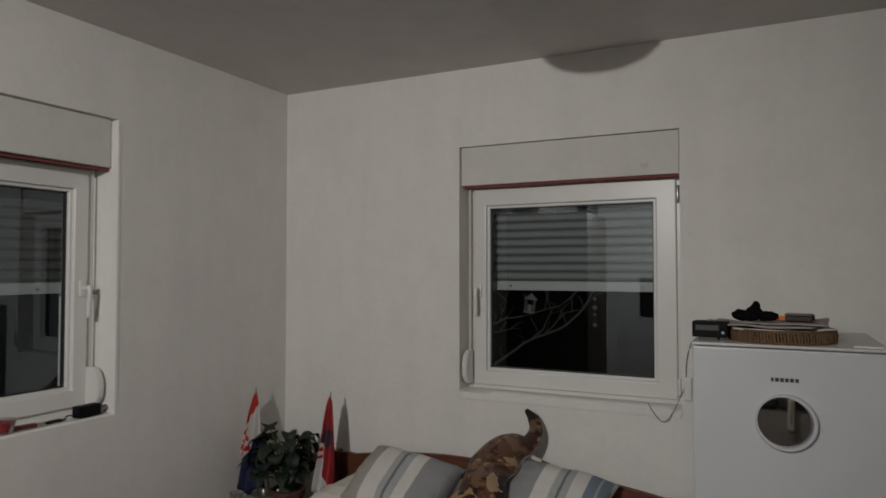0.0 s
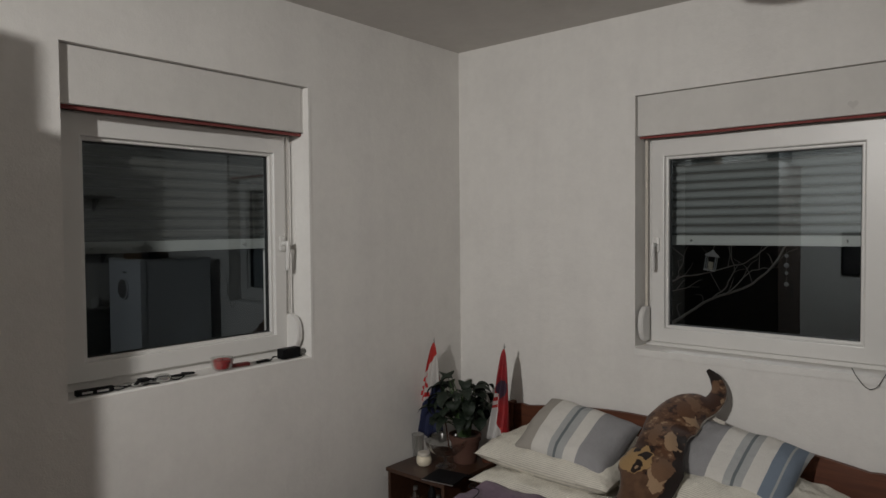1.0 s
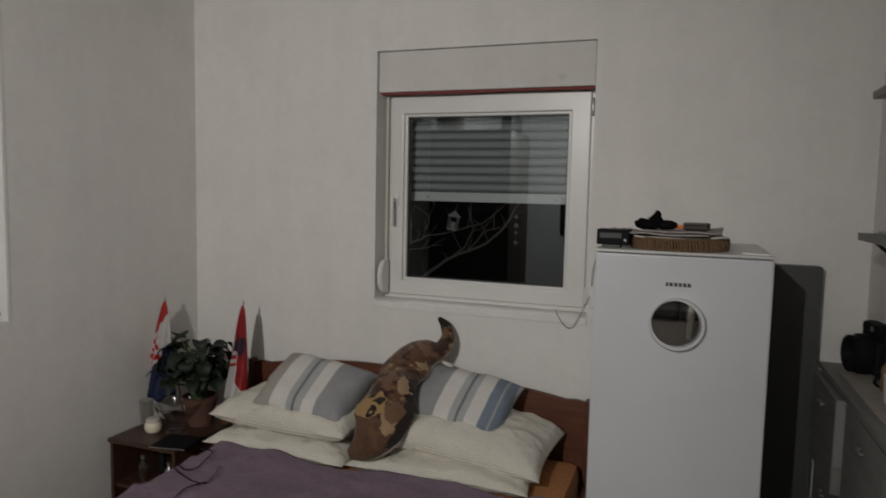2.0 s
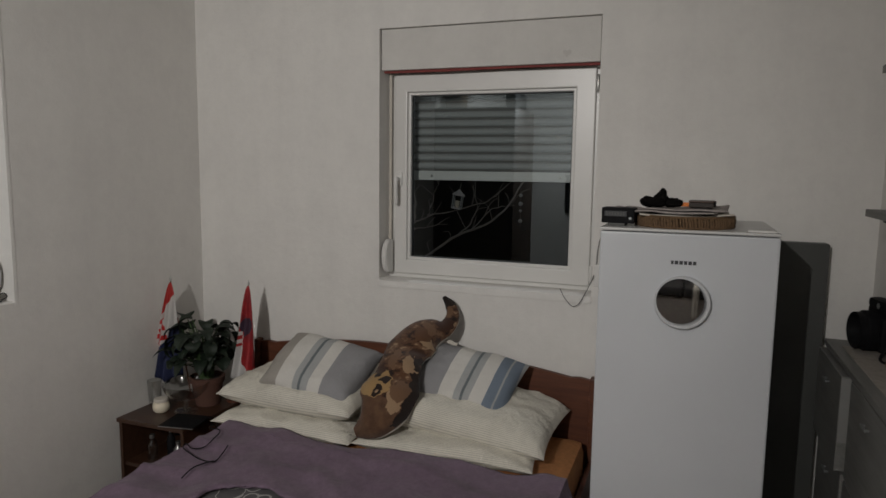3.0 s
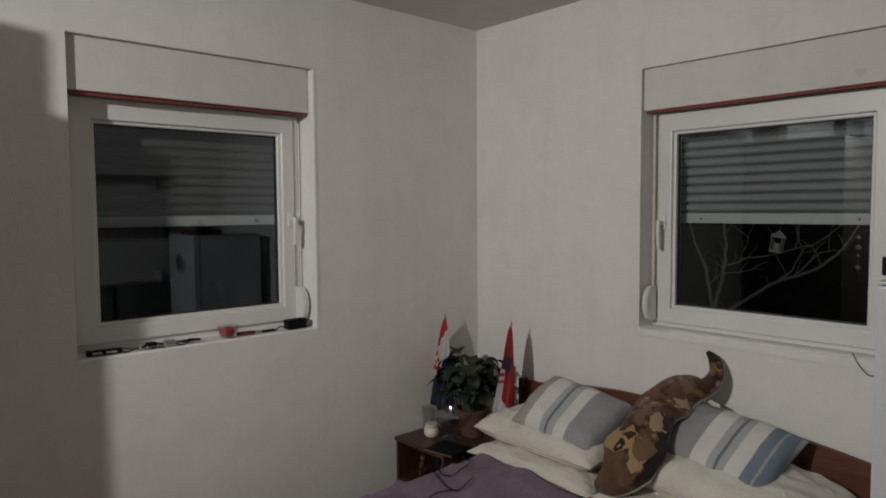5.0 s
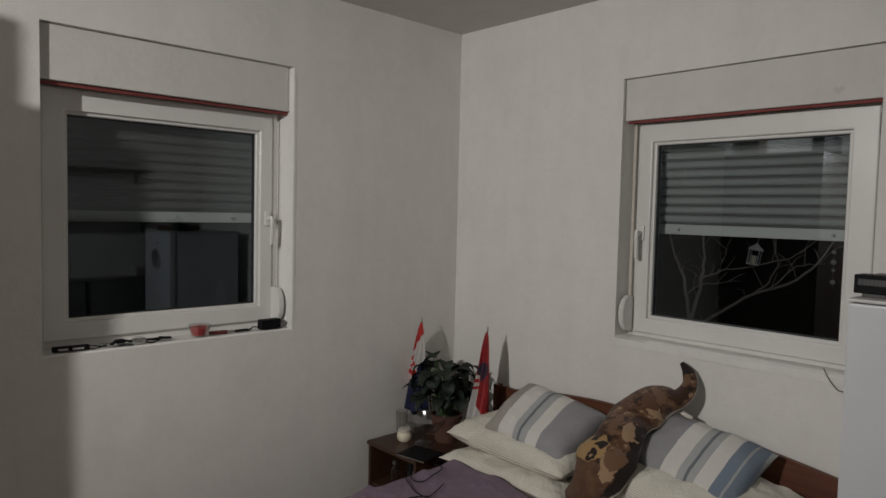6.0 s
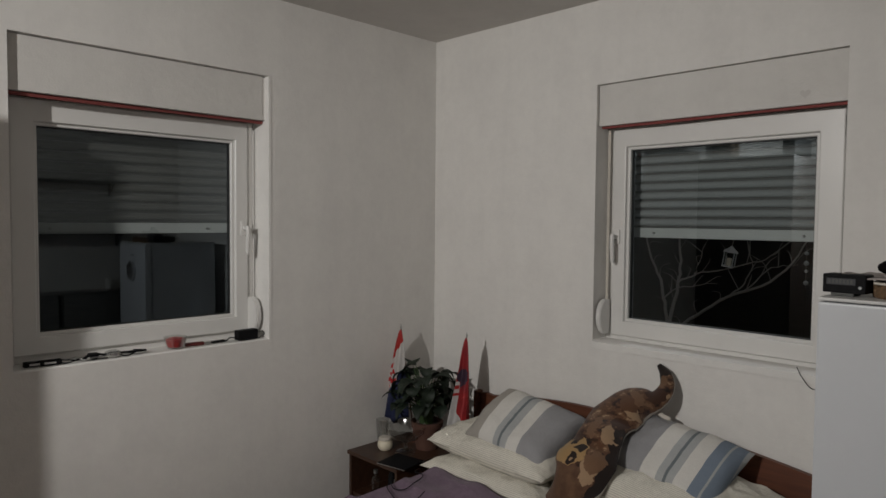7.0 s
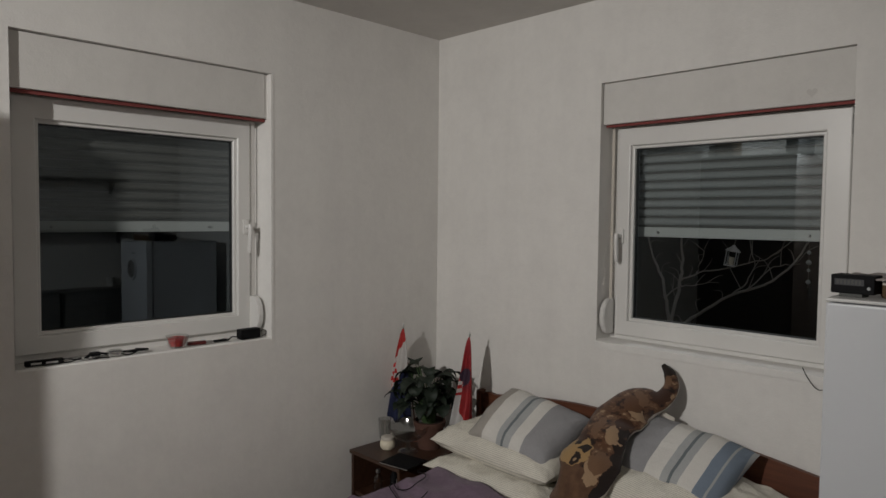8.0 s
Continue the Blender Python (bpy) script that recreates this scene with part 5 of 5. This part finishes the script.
wardrobe()
case = thing("suitcase", "dark slim suitcase standing on top of the wardrobe", "suitcase", pose(0.803, -3.60, 2.31))
part("shell", boxed((-0.052, -0.24, 0.012), (0.052, 0.241, 0.162), 0.012), BLACK, case)
for y in (-0.16, 0.20):
    part("foot", boxed((-0.04, y - 0.015, 0), (0.04, y + 0.015, 0.013), 0.002), BLACK, case)
crate = thing("storage_box", "tall dark storage box against the wall on the wardrobe", "box", pose(0.105, -3.70, 2.31))
part("body", boxed((-0.09, -0.11, 0), (0.09, 0.11, 0.26), 0.004), CARD, crate)
part("lid", boxed((-0.094, -0.114, 0.2605), (0.094, 0.114, 0.285), 0.004), LEATHER, crate)
part("grip", tube(spline([(0, -0.08, 0.160), (0, -0.07, 0.175), (0, 0.07, 0.175), (0, 0.08, 0.160)], 4), 0.008, 8), BLACK, case)


def sofa():
    s = thing("sofa", "sofa with dark cushions on a grey-brown base at the far wall", "sofa", pose(2.55, -5.98, 0))
    dark = CHARCOAL
    part("base", boxed((-0.95, 0.02, 0.08), (0.95, 0.86, 0.50), 0.03), SOFA_SEAT, s)
    part("backrest", boxed((-0.95, 0.0, 0.30), (0.95, 0.24, 1.12), 0.06), dark, s)
    for x in (-0.95, 0.77):
        part("armrest", boxed((x, 0.02, 0.30), (x + 0.18, 0.86, 0.68), 0.05), dark, s)
    for x in (-0.76, 0.005):
        part("seat_cushion", boxed((x, 0.25, 0.502), (x + 0.755, 0.88, 0.62), 0.03), dark, s, "dark seat cushion")
    for x in (-0.88, 0.82):
        for y in (0.08, 0.76):
            part("leg", boxed((x, y, 0), (x + 0.05, y + 0.05, 0.08)), BLACK, s)


sofa()
tw = bmesh.new()
fold = []
for k in range(25):
    u = k / 24
    y, z = (-5.62 + 0.525 * min(1, u / 0.6), 0.626) if u < 0.6 else (-5.086, 0.626 - 0.36 * (u - 0.6) / 0.4)
    fold.append([tw.verts.new((2.655 + 0.05 * q / 12 + 0.01 * math.sin(5 * u + q), y + 0.008 * math.sin(q * 1.9 + u * 4) * (u > 0.6), z + 0.006 * (1 + math.sin(q * 1.9 + u * 4)) * (u <= 0.6))) for q in range(13)])
for a, c in zip(fold, fold[1:]):
    for q in range(12):
        tw.faces.new((a[q], a[q + 1], c[q + 1], c[q]))
towel = part("towel", tw, PLAIN_LINEN, None, "", True)
towel.modifiers.new("thickness", "SOLIDIFY").thickness = 0.004
tagged(towel, "narrow white towel hanging over the sofa seat", "towel")
pic = thing("framed_picture", "dark framed picture on the far wall", "picture", pose(1.12, S_Y + 0.001, 1.36))
part("frame", ring(bmesh.new(), -0.20, 0.20, -0.26, 0.26, (0.03,) * 4, 0.0, 0.025, 0), BLACK, pic)
part("print", boxed((-0.17, 0.002, -0.23), (0.17, 0.012, 0.23)), CHARCOAL, pic)


def ceiling_lamp(place, glass, label):
    c = thing("ceiling_lamp", label, "ceiling lamp", place)
    part("mount", turned([(0.075, -0.025), (0.08, -0.020), (0.08, 0.0)], steps=36), PVC, c, "", True)
    part("shade", turned([(0.0002, -0.125), (0.05, -0.120), (0.10, -0.102), (0.135, -0.070), (0.150, -0.034), (0.145, -0.026), (0.076, -0.024)], steps=48), glass, c, "opal glass dome", True)
    return c


ceiling_lamp(pose(1.775, -1.80, TOP - 0.001) @ Matrix.Diagonal((1.2, 1.2, 1.06, 1)), OPAL, "opal glass ceiling lamp that is switched off")
lit = thing("ceiling_lamp", "small lit ceiling lamp with a flat white shade", "ceiling lamp", pose(1.70, -4.48, TOP - 0.001))
part("shade", turned([(0.05, 0.0), (0.05, -0.05), (0.09, -0.075), (0.19, -0.098), (0.19, -0.102), (0.08, -0.082), (0.0002, -0.078)], steps=40), PVC, lit, "flat white metal shade", True)
part("bulb", turned([(0.0002, -0.078), (0.014, -0.082), (0.014, -0.090), (0.024, -0.099), (0.022, -0.108), (0.0002, -0.113)], steps=24), LAMP_GLASS, lit, "", True)

# ---- outside at night ----
gb = bmesh.new()
bmesh.ops.create_grid(gb, x_segments=8, y_segments=8, size=400, matrix=Matrix.Translation((0, 0, -0.6)))
tagged(part("ground", gb, GROUND), "dark grassy ground outside at night", "ground", kind="structure")


def bare_tree():
    t = thing("bare_tree", "leafless tree with pale branches outside the window", "tree", pose(0, 0, 0))
    part("trunk", tube(spline([(-0.95, 4.75, -0.62), (-0.90, 4.74, 0.0), (-0.82, 4.72, 0.45)], 5), [0.08, 0.078, 0.074, 0.07, 0.068, 0.066, 0.064, 0.06, 0.056, 0.054, 0.05], 10), BARK, t, "", True)
    limbs = [
        ([(-0.83, 4.72, 0.40), (-0.88, 4.7, 0.80), (-0.96, 4.68, 1.10), (-1.10, 4.7, 1.40), (-1.2, 4.7, 1.9)], 0.034),
        ([(-0.82, 4.72, 0.44), (-0.71, 4.7, 0.95), (-0.69, 4.72, 1.25), (-0.70, 4.7, 1.60), (-0.62, 4.7, 2.1)], 0.034),
        ([(-0.82, 4.72, 0.40), (-0.55, 4.7, 0.56), (-0.10, 4.66, 0.87), (0.35, 4.6, 1.07), (0.68, 4.58, 1.46), (0.85, 4.55, 1.95)], 0.034),
        ([(-0.70, 4.7, 1.00), (-0.50, 4.72, 1.10), (-0.10, 4.74, 1.20), (0.26, 4.72, 1.31), (0.5, 4.7, 1.5)], 0.018),
        ([(-0.10, 4.66, 0.87), (0.08, 4.62, 1.05), (0.16, 4.6, 1.24), (0.10, 4.6, 1.5)], 0.015),
        ([(-0.88, 4.7, 0.80), (-0.70, 4.66, 0.92), (-0.45, 4.62, 0.98), (-0.2, 4.6, 1.02)], 0.013),
        ([(-0.52, 4.72, 1.09), (-0.46, 4.74, 1.3), (-0.38, 4.74, 1.55)], 0.012),
        ([(0.10, 4.6, 0.97), (0.36, 4.62, 1.22), (0.62, 4.64, 1.26)], 0.012),
    ]
    rnd = random.Random(11)
    for line, r in limbs:
        pts = [p + Vector((rnd.uniform(-1, 1), 0, rnd.uniform(-1, 1))) * 0.012 for p in spline(line, 5)]
        n = len(pts)
        part("limb", tube(pts, [0.68 * r * (1 - 0.75 * k / n) for k in range(n)], 7), BARK, t, "", True)
        for k in range(3, n - 1, 3):
            d = Vector((rnd.uniform(-1, 1), rnd.uniform(-0.6, 0.6), rnd.uniform(0.1, 1.0))).normalized() * rnd.uniform(0.12, 0.36)
            bend = Vector((rnd.uniform(-0.05, 0.05), 0, 0.04))
            part("twig", tube(spline([pts[k], pts[k] + d * 0.5 + bend, pts[k] + d], 3), [0.0045, 0.0042, 0.004, 0.0036, 0.003, 0.0025, 0.0015], 5), BARK, t)


bare_tree()


def lantern():
    l = thing("garden_lantern", "small pale hanging lantern on the tree outside", "lantern", pose(-0.14, 4.72, 1.20, 0, 9, 8))
    part("base", boxed((-0.06, -0.06, 0), (0.06, 0.06, 0.015), 0.004), PVC, l)
    part("roof", turned([(0.085, 0.165), (0.07, 0.185), (0.03, 0.215), (0.012, 0.235), (0.0002, 0.24)], steps=4), PVC, l)
    for x in (-0.052, 0.052):
        for y in (-0.052, 0.052):
            part("post", boxed((x - 0.006, y - 0.006, 0.015), (x + 0.006, y + 0.006, 0.17)), SLAT_END, l)
    part("candle", turned([(0.03, 0.015), (0.03, 0.10), (0.0002, 0.104)], steps=16), CREAM_WAX, l)
    part("cord", tube([(0, 0, 0.24), (0.01, 0, 0.32)], 0.004, 6), BARK, l)


lantern()
chime = thing("wind_chime", "string of pale glass beads hanging from the tree", "wind chime", pose(0.70, 4.585, 1.45))
part("string", tube([(0, 0, 0.02), (0, 0, -0.42)], 0.002, 5), BARK, chime)
for z, q in ((-0.06, 0.022), (-0.16, 0.028), (-0.24, 0.018), (-0.36, 0.026)):
    part("bead", turned([(0.0002, z - q), (q * 0.7, z - q * 0.6), (q, z), (q * 0.6, z + q * 0.7), (0.0002, z + q)], steps=8), SLAT_END, chime)
# unseen fixture added to go with the extra light on the tree
yard = thing("added_yard_lamp", "unseen outdoor lamp added above the window to light the tree", "lamp", pose(0.9, THICK, 2.0))
part("arm", tube(spline([(0, -0.001, 0.3), (0, 0.5, 1.25), (0, 1.2, 1.27)], 5), 0.012, 8), STEEL, yard)
part("shade", turned([(0.0002, 1.29), (0.04, 1.285), (0.12, 1.255), (0.115, 1.255), (0.0002, 1.275)], (0, 1.22, 0), 24), STEEL, yard)
